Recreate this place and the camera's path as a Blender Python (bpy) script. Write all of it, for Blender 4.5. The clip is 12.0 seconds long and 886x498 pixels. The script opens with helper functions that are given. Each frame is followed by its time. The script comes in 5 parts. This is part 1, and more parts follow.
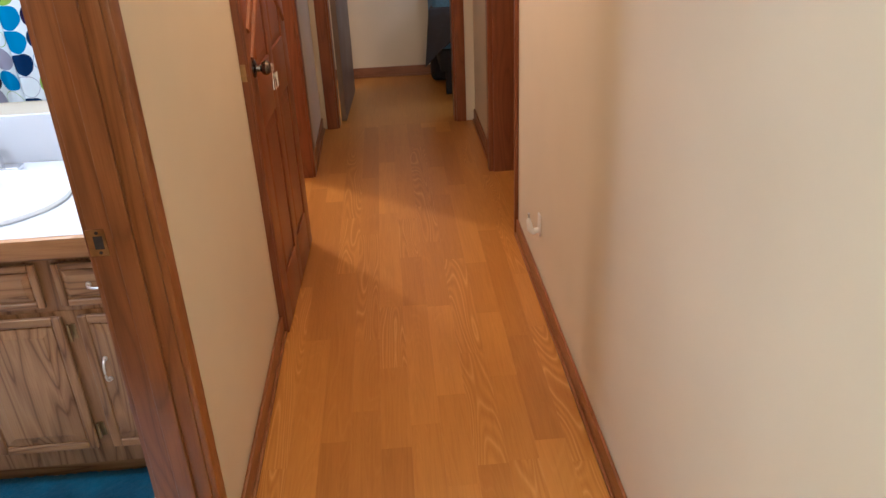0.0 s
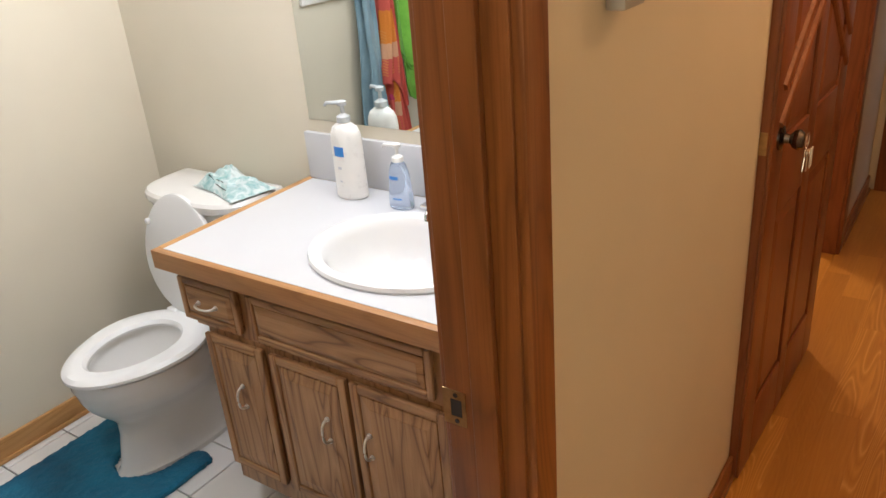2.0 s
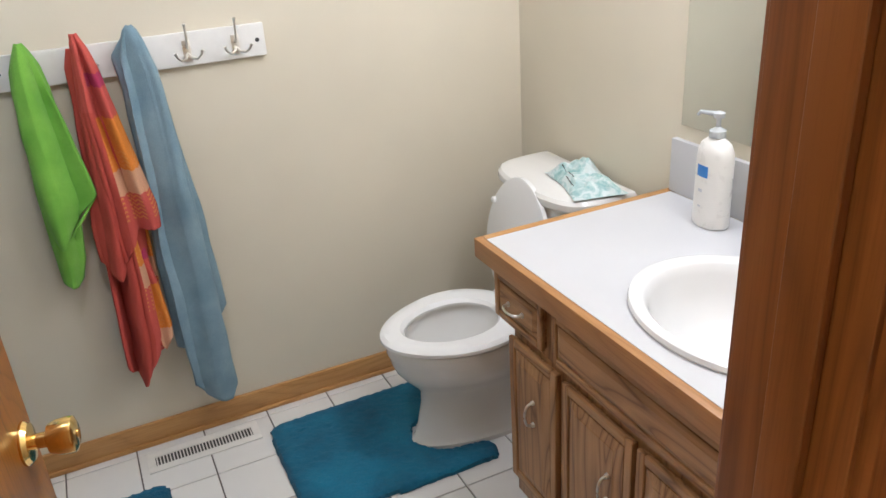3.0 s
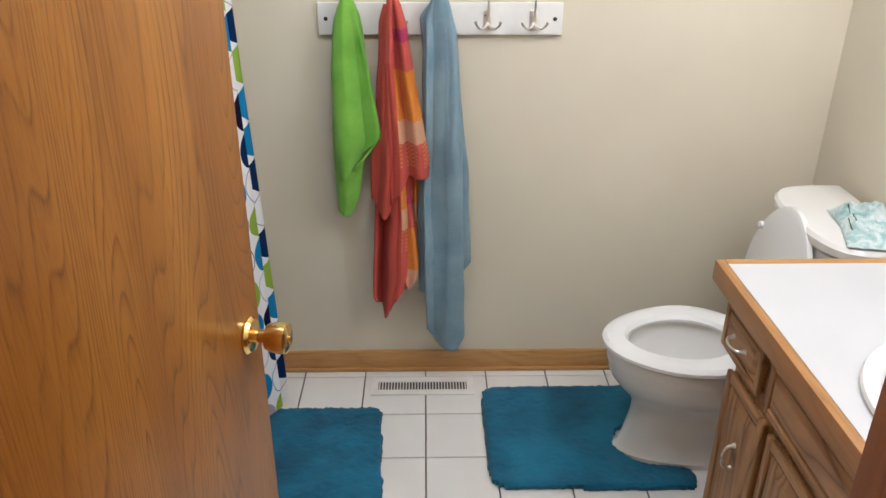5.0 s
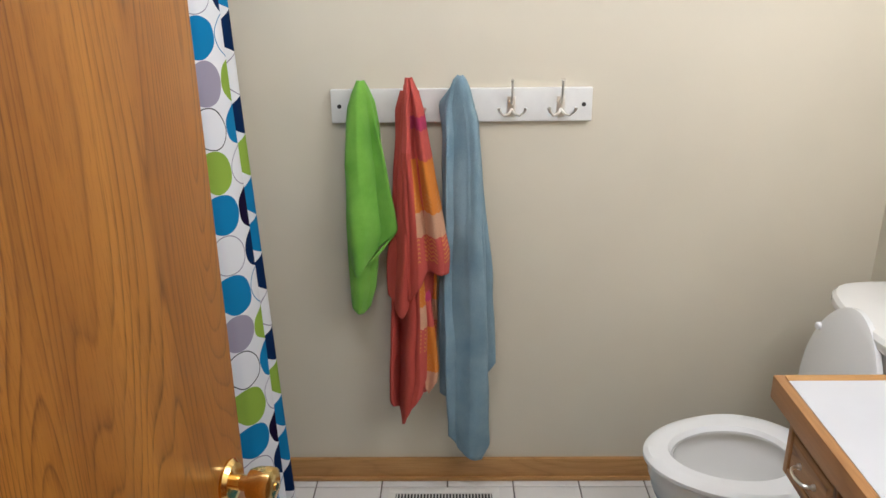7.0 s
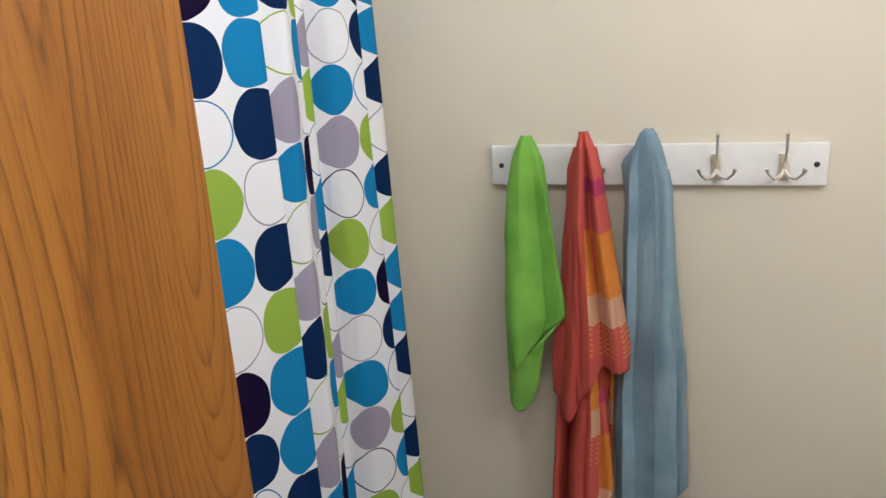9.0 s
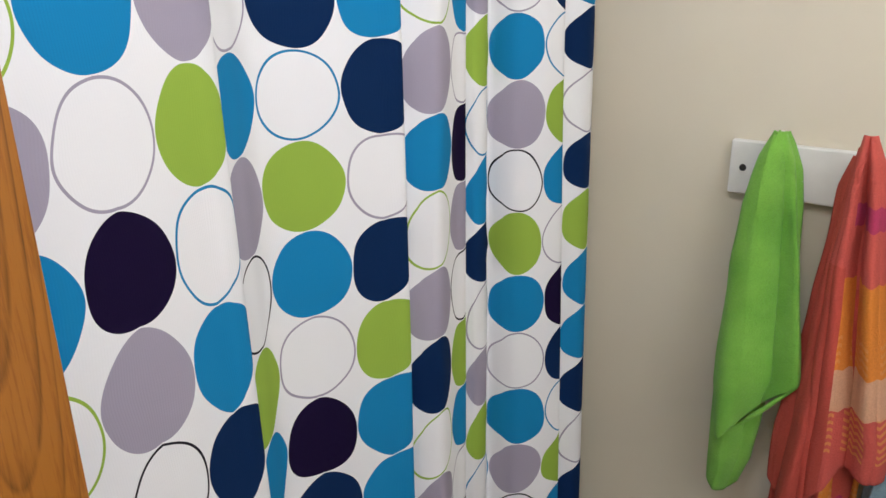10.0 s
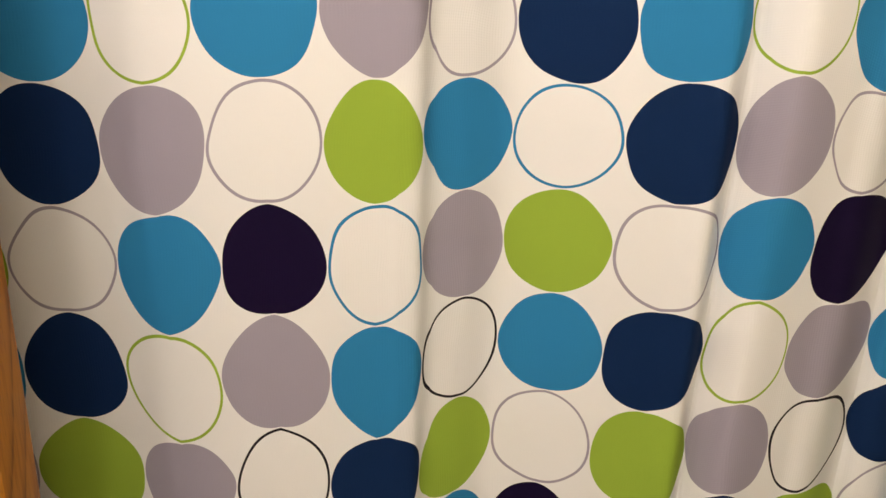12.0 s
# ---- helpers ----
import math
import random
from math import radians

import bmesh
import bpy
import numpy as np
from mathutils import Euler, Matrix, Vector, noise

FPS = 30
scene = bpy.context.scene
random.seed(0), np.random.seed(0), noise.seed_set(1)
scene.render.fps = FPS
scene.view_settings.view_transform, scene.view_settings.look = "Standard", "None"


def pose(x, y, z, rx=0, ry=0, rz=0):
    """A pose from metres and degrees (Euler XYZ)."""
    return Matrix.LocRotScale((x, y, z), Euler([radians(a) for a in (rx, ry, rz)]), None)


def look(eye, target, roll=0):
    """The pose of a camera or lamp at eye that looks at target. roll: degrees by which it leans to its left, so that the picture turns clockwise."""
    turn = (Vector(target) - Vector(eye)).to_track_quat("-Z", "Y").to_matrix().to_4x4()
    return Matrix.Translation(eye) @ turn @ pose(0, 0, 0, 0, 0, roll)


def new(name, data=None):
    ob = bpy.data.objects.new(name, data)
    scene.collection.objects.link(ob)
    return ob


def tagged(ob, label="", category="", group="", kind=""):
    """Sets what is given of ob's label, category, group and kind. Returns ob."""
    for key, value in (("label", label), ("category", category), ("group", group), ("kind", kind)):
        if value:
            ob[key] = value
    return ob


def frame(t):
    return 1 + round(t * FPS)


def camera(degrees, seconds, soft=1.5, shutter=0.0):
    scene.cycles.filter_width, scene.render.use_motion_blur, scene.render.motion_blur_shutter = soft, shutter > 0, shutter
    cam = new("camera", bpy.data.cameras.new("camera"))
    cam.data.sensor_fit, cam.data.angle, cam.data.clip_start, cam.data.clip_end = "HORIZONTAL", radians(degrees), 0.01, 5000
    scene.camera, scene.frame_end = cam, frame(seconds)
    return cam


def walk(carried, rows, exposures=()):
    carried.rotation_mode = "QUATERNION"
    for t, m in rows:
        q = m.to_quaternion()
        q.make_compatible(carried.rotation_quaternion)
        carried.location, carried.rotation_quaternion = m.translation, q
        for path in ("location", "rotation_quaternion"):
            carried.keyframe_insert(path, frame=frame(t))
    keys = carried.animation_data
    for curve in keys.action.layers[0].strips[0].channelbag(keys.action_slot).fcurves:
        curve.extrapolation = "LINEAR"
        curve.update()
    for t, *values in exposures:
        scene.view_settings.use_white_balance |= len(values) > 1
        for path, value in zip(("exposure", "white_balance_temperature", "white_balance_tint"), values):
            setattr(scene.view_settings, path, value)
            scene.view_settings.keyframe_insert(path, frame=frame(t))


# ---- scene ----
cam = camera(58.9, 12.0)
PATH = [
    (0.0, (0.501, 1.913, 1.607), (0.600, 3.697, 0.708), -2.59),
    (0.5, (0.475, 2.074, 1.612), (0.477, 3.872, 0.735), -2.18),
    (1.0, (0.427, 2.239, 1.601), (0.163, 4.022, 0.733), -2.43),
    (1.5, (0.437, 2.445, 1.600), (-0.298, 4.109, 0.770), -4.14),
    (2.0, (0.426, 2.611, 1.603), (-0.639, 4.082, 0.766), -4.75),
    (2.5, (0.354, 2.741, 1.566), (-0.989, 3.976, 0.746), -3.90),
    (3.0, (0.304, 2.882, 1.603), (-1.353, 3.623, 0.762), -3.96),
    (3.5, (0.328, 2.990, 1.622), (-1.461, 3.237, 0.762), -2.02),
    (3.7, (0.327, 3.012, 1.633), (-1.465, 3.154, 0.757), -1.06),
    (5.3, (0.353, 2.994, 1.624), (-1.458, 3.015, 0.774), 0.20),
    (5.5, (0.338, 3.009, 1.639), (-1.493, 3.014, 0.836), 0.07),
    (6.0, (0.314, 3.005, 1.671), (-1.561, 3.006, 0.976), 0.11),
    (6.5, (0.270, 3.016, 1.636), (-1.604, 2.974, 0.938), -0.29),
    (6.7, (0.222, 3.007, 1.628), (-1.648, 2.984, 0.920), -0.57),
    (8.3, (-0.062, 3.183, 1.608), (-1.962, 2.988, 1.012), -3.23),
    (8.5, (-0.075, 3.131, 1.607), (-1.973, 2.888, 1.024), -3.53),
    (9.0, (-0.244, 3.109, 1.586), (-2.069, 2.531, 1.006), -3.64),
    (9.5, (-0.501, 3.131, 1.574), (-2.150, 2.179, 0.961), -2.73),
    (10.0, (-0.668, 3.122, 1.564), (-2.136, 1.942, 0.890), -1.26),
    (10.5, (-0.820, 3.058, 1.549), (-2.111, 1.704, 0.841), 0.81),
    (11.0, (-0.936, 3.084, 1.559), (-1.832, 1.445, 0.855), 0.83),
    (11.5, (-1.083, 3.212, 1.535), (-1.372, 1.346, 0.899), 1.17),
    (12.0, (-1.198, 3.207, 1.546), (-1.116, 1.293, 0.969), 0.72),
]
LIGHTNESS = [(0.0, 0.12, 4700, 10), (1.0, -0.03, 4600, 10), (1.5, -0.15, 5000, 10), (2.0, -0.36, 5550, 10), (2.5, -0.54, 5450, 10), (3.5, -0.47, 5450, 10), (5.5, -0.49, 5550, 10), (6.5, -0.60, 5500, 10), (8.5, -0.72, 5550, 10), (10.5, -0.67, 5650, 10), (11.2, -0.78, 5750, 10), (12.0, -0.72, 7150, 11)]
walk(cam, [(t, look(eye, target, roll)) for t, eye, target, roll in PATH], LIGHTNESS)

# ---- plan, in metres ----
WX = -2.022          # towel wall
MY = 4.258           # mirror wall
TY = 1.62           # wall behind the tub
HX0, HX1 = 0.015, 1.040   # hall walls
BX = -0.097         # bathroom face of the hall wall
CEIL = 2.42
CZ = 0.825          # counter top
D0, D1 = 2.565, 3.317     # bathroom door opening

# ---- light ----
world = bpy.data.worlds.new("world")
scene.world = world
world.use_nodes = True
world.node_tree.nodes["Background"].inputs[0].default_value = (0.9, 0.85, 0.8, 1)
world.node_tree.nodes["Background"].inputs[1].default_value = 0.02


def area_lamp(name, m, size, size_y, power, colour, spread=180):
    data = bpy.data.lights.new(name, "AREA")
    data.shape, data.size, data.size_y, data.energy, data.color = "RECTANGLE", size, size_y, power, colour
    data.spread = radians(spread)
    ob = new(name, data)
    ob.matrix_world = m
    return ob


def bulb(name, at, radius, power, colour):
    data = bpy.data.lights.new(name, "POINT")
    data.shadow_soft_size, data.energy, data.color = radius, power, colour
    ob = new(name, data)
    ob.location = at
    return ob


WARM = (1.0, 0.70, 0.44)
COOL = (1.0, 0.93, 0.875)
for x in (-1.14, -0.86, -0.58):
    bulb("vanity_light", (x, 4.08, 2.07), 0.04, 13.0, COOL)
# added fill lamp that lifts the vanity front, floor and towel wall
bulb("bath_fill_light", (-0.95, 2.95, 2.27), 0.10, 27, COOL)
bulb("hall_light", (0.55, 4.75, 2.24), 0.06, 25, (1.0, 0.53, 0.225))
# added fill on the near hall walls, standing in for bathroom spill
bulb("near_hall_fill", (0.12, 1.0, 2.2), 0.08, 50, (1.0, 0.88, 0.59))
bulb("side_room_light", (-1.15, 6.95, 2.1), 0.05, 90, WARM)
bulb("far_room_light", (1.8, 7.7, 2.0), 0.2, 14, (0.85, 0.88, 1.0))


# ---- materials ----
def clamp_colour(c):
    return (c[0], c[1], c[2], 1)


class Mat:
    """A node material with short calls."""

    def __init__(self, name, rough=0.5, metal=0.0):
        self.m = bpy.data.materials.new(name)
        self.m.use_nodes = True
        self.t = self.m.node_tree
        self.b = self.t.nodes["Principled BSDF"]
        self.b.inputs["Roughness"].default_value = rough
        self.b.inputs["Metallic"].default_value = metal

    def n(self, kind, **sets):
        node = self.t.nodes.new(kind)
        for k, v in sets.items():
            if k.startswith("i_"):
                node.inputs[k[2:].replace("_", " ")].default_value = v
            else:
                setattr(node, k, v)
        return node

    def link(self, a, b):
        self.t.links.new(a, b)

    def coords(self, scale=(1, 1, 1), object_space=True, shift=True):
        c = self.n("ShaderNodeTexCoord")
        mp = self.n("ShaderNodeMapping")
        mp.inputs["Scale"].default_value = scale
        src = c.outputs["Object"] if object_space else c.outputs["Generated"]
        self.link(src, mp.inputs[0])
        if shift:
            info = self.n("ShaderNodeObjectInfo")
            mul = self.n("ShaderNodeVectorMath", operation="SCALE")
            comb = self.n("ShaderNodeCombineXYZ")
            for i in range(3):
                self.link(info.outputs["Random"], comb.inputs[i])
            self.link(comb.outputs[0], mul.inputs[0])
            mul.inputs["Scale"].default_value = 17.0
            self.link(mul.outputs[0], mp.inputs["Location"])
        return mp.outputs[0]

    def noise(self, vec, scale, detail=4, rough=0.55, dist=0.0):
        nz = self.n("ShaderNodeTexNoise")
        nz.inputs["Scale"].default_value, nz.inputs["Detail"].default_value = scale, detail
        nz.inputs["Roughness"].default_value, nz.inputs["Distortion"].default_value = rough, dist
        self.link(vec, nz.inputs["Vector"])
        return nz.outputs["Fac"]

    def ramp(self, fac, stops, mode="LINEAR"):
        r = self.n("ShaderNodeValToRGB")
        r.color_ramp.interpolation = mode
        el = r.color_ramp.elements
        while len(el) < len(stops):
            el.new(0.5)
        for e, (p, c) in zip(el, stops):
            e.position, e.color = p, clamp_colour(c) if len(c) == 3 else c
        self.link(fac, r.inputs[0])
        return r

    def mix(self, fac, a, b, blend="MIX"):
        x = self.n("ShaderNodeMix", data_type="RGBA", blend_type=blend)
        for s, v in ((x.inputs[0], fac), (x.inputs[6], a), (x.inputs[7], b)):
            if hasattr(v, "is_output"):
                self.link(v, s)
            else:
                s.default_value = v if not isinstance(v, tuple) else clamp_colour(v)
        return x.outputs[2]

    def math(self, op, a, b=None, c=None):
        x = self.n("ShaderNodeMath", operation=op)
        for s, v in zip(x.inputs, (a, b, c)):
            if v is None:
                continue
            if hasattr(v, "is_output"):
                self.link(v, s)
            else:
                s.default_value = v
        return x.outputs[0]

    def base(self, out):
        self.link(out, self.b.inputs["Base Color"])

    def bump(self, height, strength=0.3, distance=0.002):
        bp = self.n("ShaderNodeBump")
        bp.inputs["Strength"].default_value, bp.inputs["Distance"].default_value = strength, distance
        self.link(height, bp.inputs["Height"])
        self.link(bp.outputs[0], self.b.inputs["Normal"])


def paint(name, colour, rough=0.55, relief=0.25):
    k = Mat(name, rough)
    v = k.coords(shift=False)
    big, small = k.noise(v, 1.3, 3), k.noise(v, 160, 3)
    dark, light = tuple(c * 0.94 for c in colour), tuple(min(1, c * 1.04) for c in colour)
    k.base(k.ramp(big, [(0.3, dark), (0.7, light)]).outputs[0])
    k.bump(small, relief, 0.0008)
    return k.m


def wood(name, dark, mid, light, axis="z", grain=1.0, rough=0.38, figure=0.6, shift=True):
    """Oak with pores along the axis and wandering cathedral figure."""
    k = Mat(name, rough)
    i = "xyz".index(axis)
    sc = [1.0, 1.0, 1.0]
    sc[i] = 0.09
    v = k.coords(tuple(sc), shift=shift)
    fig = k.noise(v, 5.5 * grain, 2, 0.5, 0.4)
    rings = k.math("FRACT", k.math("MULTIPLY", fig, 13.0))
    rings = k.math("ABSOLUTE", k.math("SUBTRACT", rings, 0.5))
    sc2 = [1.0, 1.0, 1.0]
    sc2[i] = 0.025
    v2 = k.coords(tuple(sc2), shift=shift)
    pores = k.noise(v2, 240 * grain, 4, 0.7)
    tone = k.noise(v, 2.2, 3)
    c = k.ramp(rings, [(0.0, dark), (0.11, mid), (0.5, light)]).outputs[0]
    flat = k.ramp(tone, [(0.3, mid), (0.7, light)]).outputs[0]
    c = k.mix(figure, flat, c)
    p = k.ramp(pores, [(0.36, (0.74, 0.68, 0.62)), (0.52, (1, 1, 1))]).outputs[0]
    c = k.mix(0.6, c, p, "MULTIPLY")
    k.base(c)
    k.bump(pores, 0.15, 0.0006)
    return k.m


WALL = paint("painted_wall", (0.71, 0.65, 0.518))
CEILM = paint("ceiling_paint", (0.82, 0.81, 0.77), 0.8, 0.6)
TRIM_Z = wood("trim_oak_upright", (0.125, 0.043, 0.012), (0.20, 0.072, 0.019), (0.28, 0.108, 0.030), "z", 1.3, 0.30, 0.6)
TRIM_Y = wood("trim_oak_along", (0.13, 0.045, 0.012), (0.24, 0.09, 0.026), (0.31, 0.125, 0.038), "y", 1.6, 0.33, 0.4)
TRIM_X = wood("trim_oak_across", (0.12, 0.045, 0.02), (0.22, 0.09, 0.04), (0.30, 0.13, 0.06), "x", 1.6, 0.33, 0.4)
def slab_oak(name):
    """Rotary cut oak veneer: flame-shaped bundles of dark grain lines between plain, finely pored stretches."""
    k = Mat(name, 0.33)
    k.b.inputs["Specular IOR Level"].default_value = 0.38
    v = k.coords((1.0, 1, 0.075), shift=False)
    fig = k.noise(v, 4.4, 2, 0.42, 0.0)
    rings = k.math("FRACT", k.math("MULTIPLY", fig, 64.0))
    line = k.ramp(rings, [(0.0, (1, 1, 1)), (0.10, (0.45,) * 3), (0.34, (0.04,) * 3), (0.90, (0.0,) * 3), (1.0, (0.9,) * 3)]).outputs[0]
    v2 = k.coords((1, 1, 0.03), shift=False)
    pores = k.noise(v2, 150, 4, 0.75)
    pm = k.ramp(pores, [(0.46, (1, 1, 1)), (0.60, (0.35,) * 3)]).outputs[0]
    where = k.ramp(k.noise(k.coords((1.6, 1, 0.20), shift=False), 3.4, 2), [(0.34, (0.25,) * 3), (0.54, (1.0,) * 3)]).outputs[0]
    m = k.mix(1.0, k.mix(1.0, line, pm, "MULTIPLY"), where, "MULTIPLY")
    tone = k.noise(v, 6.0, 3)
    c = k.ramp(tone, [(0.3, (0.25, 0.090, 0.009)), (0.5, (0.30, 0.116, 0.013)), (0.7, (0.37, 0.155, 0.019))]).outputs[0]
    band = k.ramp(k.noise(k.coords((5.0, 1, 0.07), shift=False), 5.0, 3), [(0.35, (0.78, 0.72, 0.64)), (0.6, (1, 1, 1))]).outputs[0]
    c = k.mix(0.5, c, band, "MULTIPLY")
    c = k.mix(k.math("MULTIPLY", m, 0.85), c, (0.085, 0.027, 0.003))
    flecks = k.noise(k.coords((1, 1, 0.05), shift=False), 270, 4, 0.75)
    c = k.mix(0.6, c, k.ramp(flecks, [(0.36, (0.60, 0.50, 0.42)), (0.50, (1, 1, 1))]).outputs[0], "MULTIPLY")
    k.base(c)
    k.bump(pores, 0.12, 0.0005)
    return k.m


DOOR_OAK = slab_oak("door_oak")
PANEL_OAK = wood("panel_door_oak", (0.12, 0.032, 0.009), (0.20, 0.06, 0.018), (0.26, 0.088, 0.028), "z", 1.2, 0.3, 0.5)
VAN_Z = wood("vanity_oak_upright", (0.17, 0.077, 0.026), (0.32, 0.165, 0.064), (0.44, 0.245, 0.103), "z", 1.5, 0.42, 0.95)
VAN_X = wood("vanity_oak_along", (0.17, 0.077, 0.026), (0.32, 0.165, 0.064), (0.44, 0.245, 0.103), "x", 1.5, 0.42, 0.95)
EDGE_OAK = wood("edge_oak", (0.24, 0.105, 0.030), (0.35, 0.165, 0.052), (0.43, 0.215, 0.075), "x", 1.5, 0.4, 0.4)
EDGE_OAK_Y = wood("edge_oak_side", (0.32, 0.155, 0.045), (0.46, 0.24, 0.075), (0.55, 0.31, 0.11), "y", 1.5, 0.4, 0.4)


def laminate(name):
    """Printed oak strips: soft tone from strip to strip, cathedral grain on a few."""
    k = Mat(name, 0.30)
    v = k.coords((1, 0.10, 1))
    info = k.n("ShaderNodeObjectInfo")
    fig = k.noise(v, 9, 1, 0.5, 0.3)
    rings = k.math("ABSOLUTE", k.math("SUBTRACT", k.math("FRACT", k.math("MULTIPLY", fig, 15.0)), 0.5))
    strong = k.ramp(rings, [(0.0, (0.66, 0.35, 0.085)), (0.10, (0.49, 0.215, 0.030)), (0.24, (0.42, 0.17, 0.020)), (0.5, (0.57, 0.265, 0.042))]).outputs[0]
    hop = k.math("FRACT", k.math("MULTIPLY", info.outputs["Random"], 7.31))
    plain = k.ramp(hop, [(0.0, (0.42, 0.175, 0.022)), (0.5, (0.53, 0.235, 0.032)), (1.0, (0.63, 0.295, 0.045))]).outputs[0]
    soft = k.noise(v, 12, 3, 0.6)
    plain = k.mix(0.8, plain, k.ramp(soft, [(0.3, (0.84, 0.80, 0.72)), (0.7, (1.0, 1.0, 1.0))]).outputs[0], "MULTIPLY")
    how = k.ramp(info.outputs["Random"], [(0.70, (0.12,) * 3), (0.80, (0.8,) * 3)]).outputs[0]
    c = k.mix(how, plain, strong)
    v2 = k.coords((1, 0.03, 1))
    fine = k.noise(v2, 150, 3, 0.7)
    c = k.mix(0.4, c, k.ramp(fine, [(0.35, (0.76, 0.70, 0.60)), (0.55, (1, 1, 1))]).outputs[0], "MULTIPLY")
    k.base(c)
    return k.m


LAMINATE = laminate("laminate_planks")


def ceramic(name, colour, rough=0.12, waver=0.03):
    k = Mat(name, rough)
    v = k.coords()
    nz = k.noise(v, 6, 3)
    k.base(k.ramp(nz, [(0.3, tuple(c * (1 - waver) for c in colour)), (0.7, colour)]).outputs[0])
    return k.m


def flat(name, colour, rough=0.5, metal=0.0, spot=0.06, scale=30):
    k = Mat(name, rough, metal)
    v = k.coords()
    nz = k.noise(v, scale, 4)
    k.base(k.ramp(nz, [(0.3, tuple(c * (1 - spot) for c in colour)), (0.7, tuple(min(1, c * (1 + spot)) for c in colour))]).outputs[0])
    k.link(k.ramp(nz, [(0.3, (rough * 0.8,) * 3), (0.7, (min(1, rough * 1.2),) * 3)]).outputs[0], k.b.inputs["Roughness"])
    return k.m


TILE = ceramic("floor_tile_glaze", (0.80, 0.78, 0.75), 0.18, 0.05)
GROUT = flat("grout", (0.16, 0.14, 0.12), 0.9, 0, 0.3, 60)
PORCELAIN = ceramic("toilet_porcelain", (0.80, 0.79, 0.76), 0.10)
SEAT = ceramic("seat_plastic", (0.84, 0.84, 0.83), 0.25)
SINKM = ceramic("sink_porcelain", (0.78, 0.77, 0.76), 0.10)
COUNTER = ceramic("counter_laminate", (0.59, 0.59, 0.605), 0.32)
CHROME = flat("chrome", (0.82, 0.82, 0.84), 0.12, 1.0, 0.03)
NICKEL = flat("satin_nickel", (0.84, 0.81, 0.76), 0.33, 1.0)
WATER = flat("bowl_water", (0.50, 0.47, 0.40), 0.03, 0, 0.05, 6)
BRASS = flat("polished_brass", (0.86, 0.60, 0.22), 0.13, 1.0, 0.05)
DARK = flat("dark_metal", (0.03, 0.028, 0.025), 0.5)
HINGE = flat("aged_brass", (0.42, 0.29, 0.13), 0.35, 1.0, 0.3)
WHITE_PAINT = flat("white_gloss_paint", (0.80, 0.79, 0.76), 0.35, 0, 0.03)
DKNICKEL = flat("dark_nickel", (0.20, 0.18, 0.17), 0.22, 1.0, 0.1)
VENTM = flat("vent_enamel", (0.76, 0.74, 0.70), 0.4, 0, 0.05)
BLACK = flat("black_cloth", (0.012, 0.012, 0.014), 0.8, 0, 0.3, 80)
GREYC = flat("charcoal_cloth", (0.045, 0.043, 0.05), 0.95, 0, 0.2, 60)
BLUEC = flat("blue_cloth", (0.10, 0.22, 0.36), 0.9, 0, 0.2, 60)
LOTION = flat("lotion_plastic", (0.80, 0.78, 0.74), 0.3, 0, 0.02)
PUMPC = flat("pump_plastic", (0.50, 0.52, 0.53), 0.25, 0, 0.03)
BLUE_LABEL = flat("blue_label", (0.05, 0.22, 0.62), 0.35, 0, 0.05)
GREY_BAR = flat("grey_label_print", (0.55, 0.56, 0.60), 0.4)
PLASTIC_GREY = flat("grey_plastic", (0.42, 0.40, 0.38), 0.4)
# the bedroom's dimness is put into this door colour
DARKDOOR = flat("shaded_door_paint", (0.22, 0.165, 0.125), 0.45, 0, 0.08, 3)


def clear_soap(name):
    k = Mat(name, 0.08)
    k.b.inputs["Base Color"].default_value = (0.72, 0.81, 0.97, 1)
    k.b.inputs["Transmission Weight"].default_value = 0.8
    k.b.inputs["IOR"].default_value = 1.4
    return k.m


SOAP = clear_soap("clear_blue_soap")
MIRROR = Mat("mirror_silver", 0.0, 1.0)
MIRROR.b.inputs["Base Color"].default_value = (0.86, 0.90, 0.89, 1)
MIRROR = MIRROR.m


def terry(name, dark, light, scale=240, relief=0.9, patches=9):
    k = Mat(name, 0.95)
    v = k.coords()
    big, fine = k.noise(v, patches, 3), k.noise(v, scale, 3, 0.7)
    c = k.ramp(big, [(0.3, dark), (0.7, light)]).outputs[0]
    c = k.mix(0.5, c, k.ramp(fine, [(0.3, (0.7,) * 3), (0.65, (1, 1, 1))]).outputs[0], "MULTIPLY")
    k.base(c)
    k.bump(fine, relief, 0.003)
    k.b.inputs["Sheen Weight"].default_value = 0.12
    return k.m


RUGM = terry("teal_shag", (0.003, 0.068, 0.135), (0.014, 0.175, 0.30), 150, 1.0, 4.5)
GREEN_T = terry("green_terry", (0.15, 0.40, 0.032), (0.25, 0.56, 0.065), 330)
BLUE_T = terry("blue_terry", (0.19, 0.30, 0.37), (0.28, 0.40, 0.47), 330)
CLOTH_T = terry("mint_cloth", (0.42, 0.60, 0.60), (0.72, 0.80, 0.78), 200, 0.5)


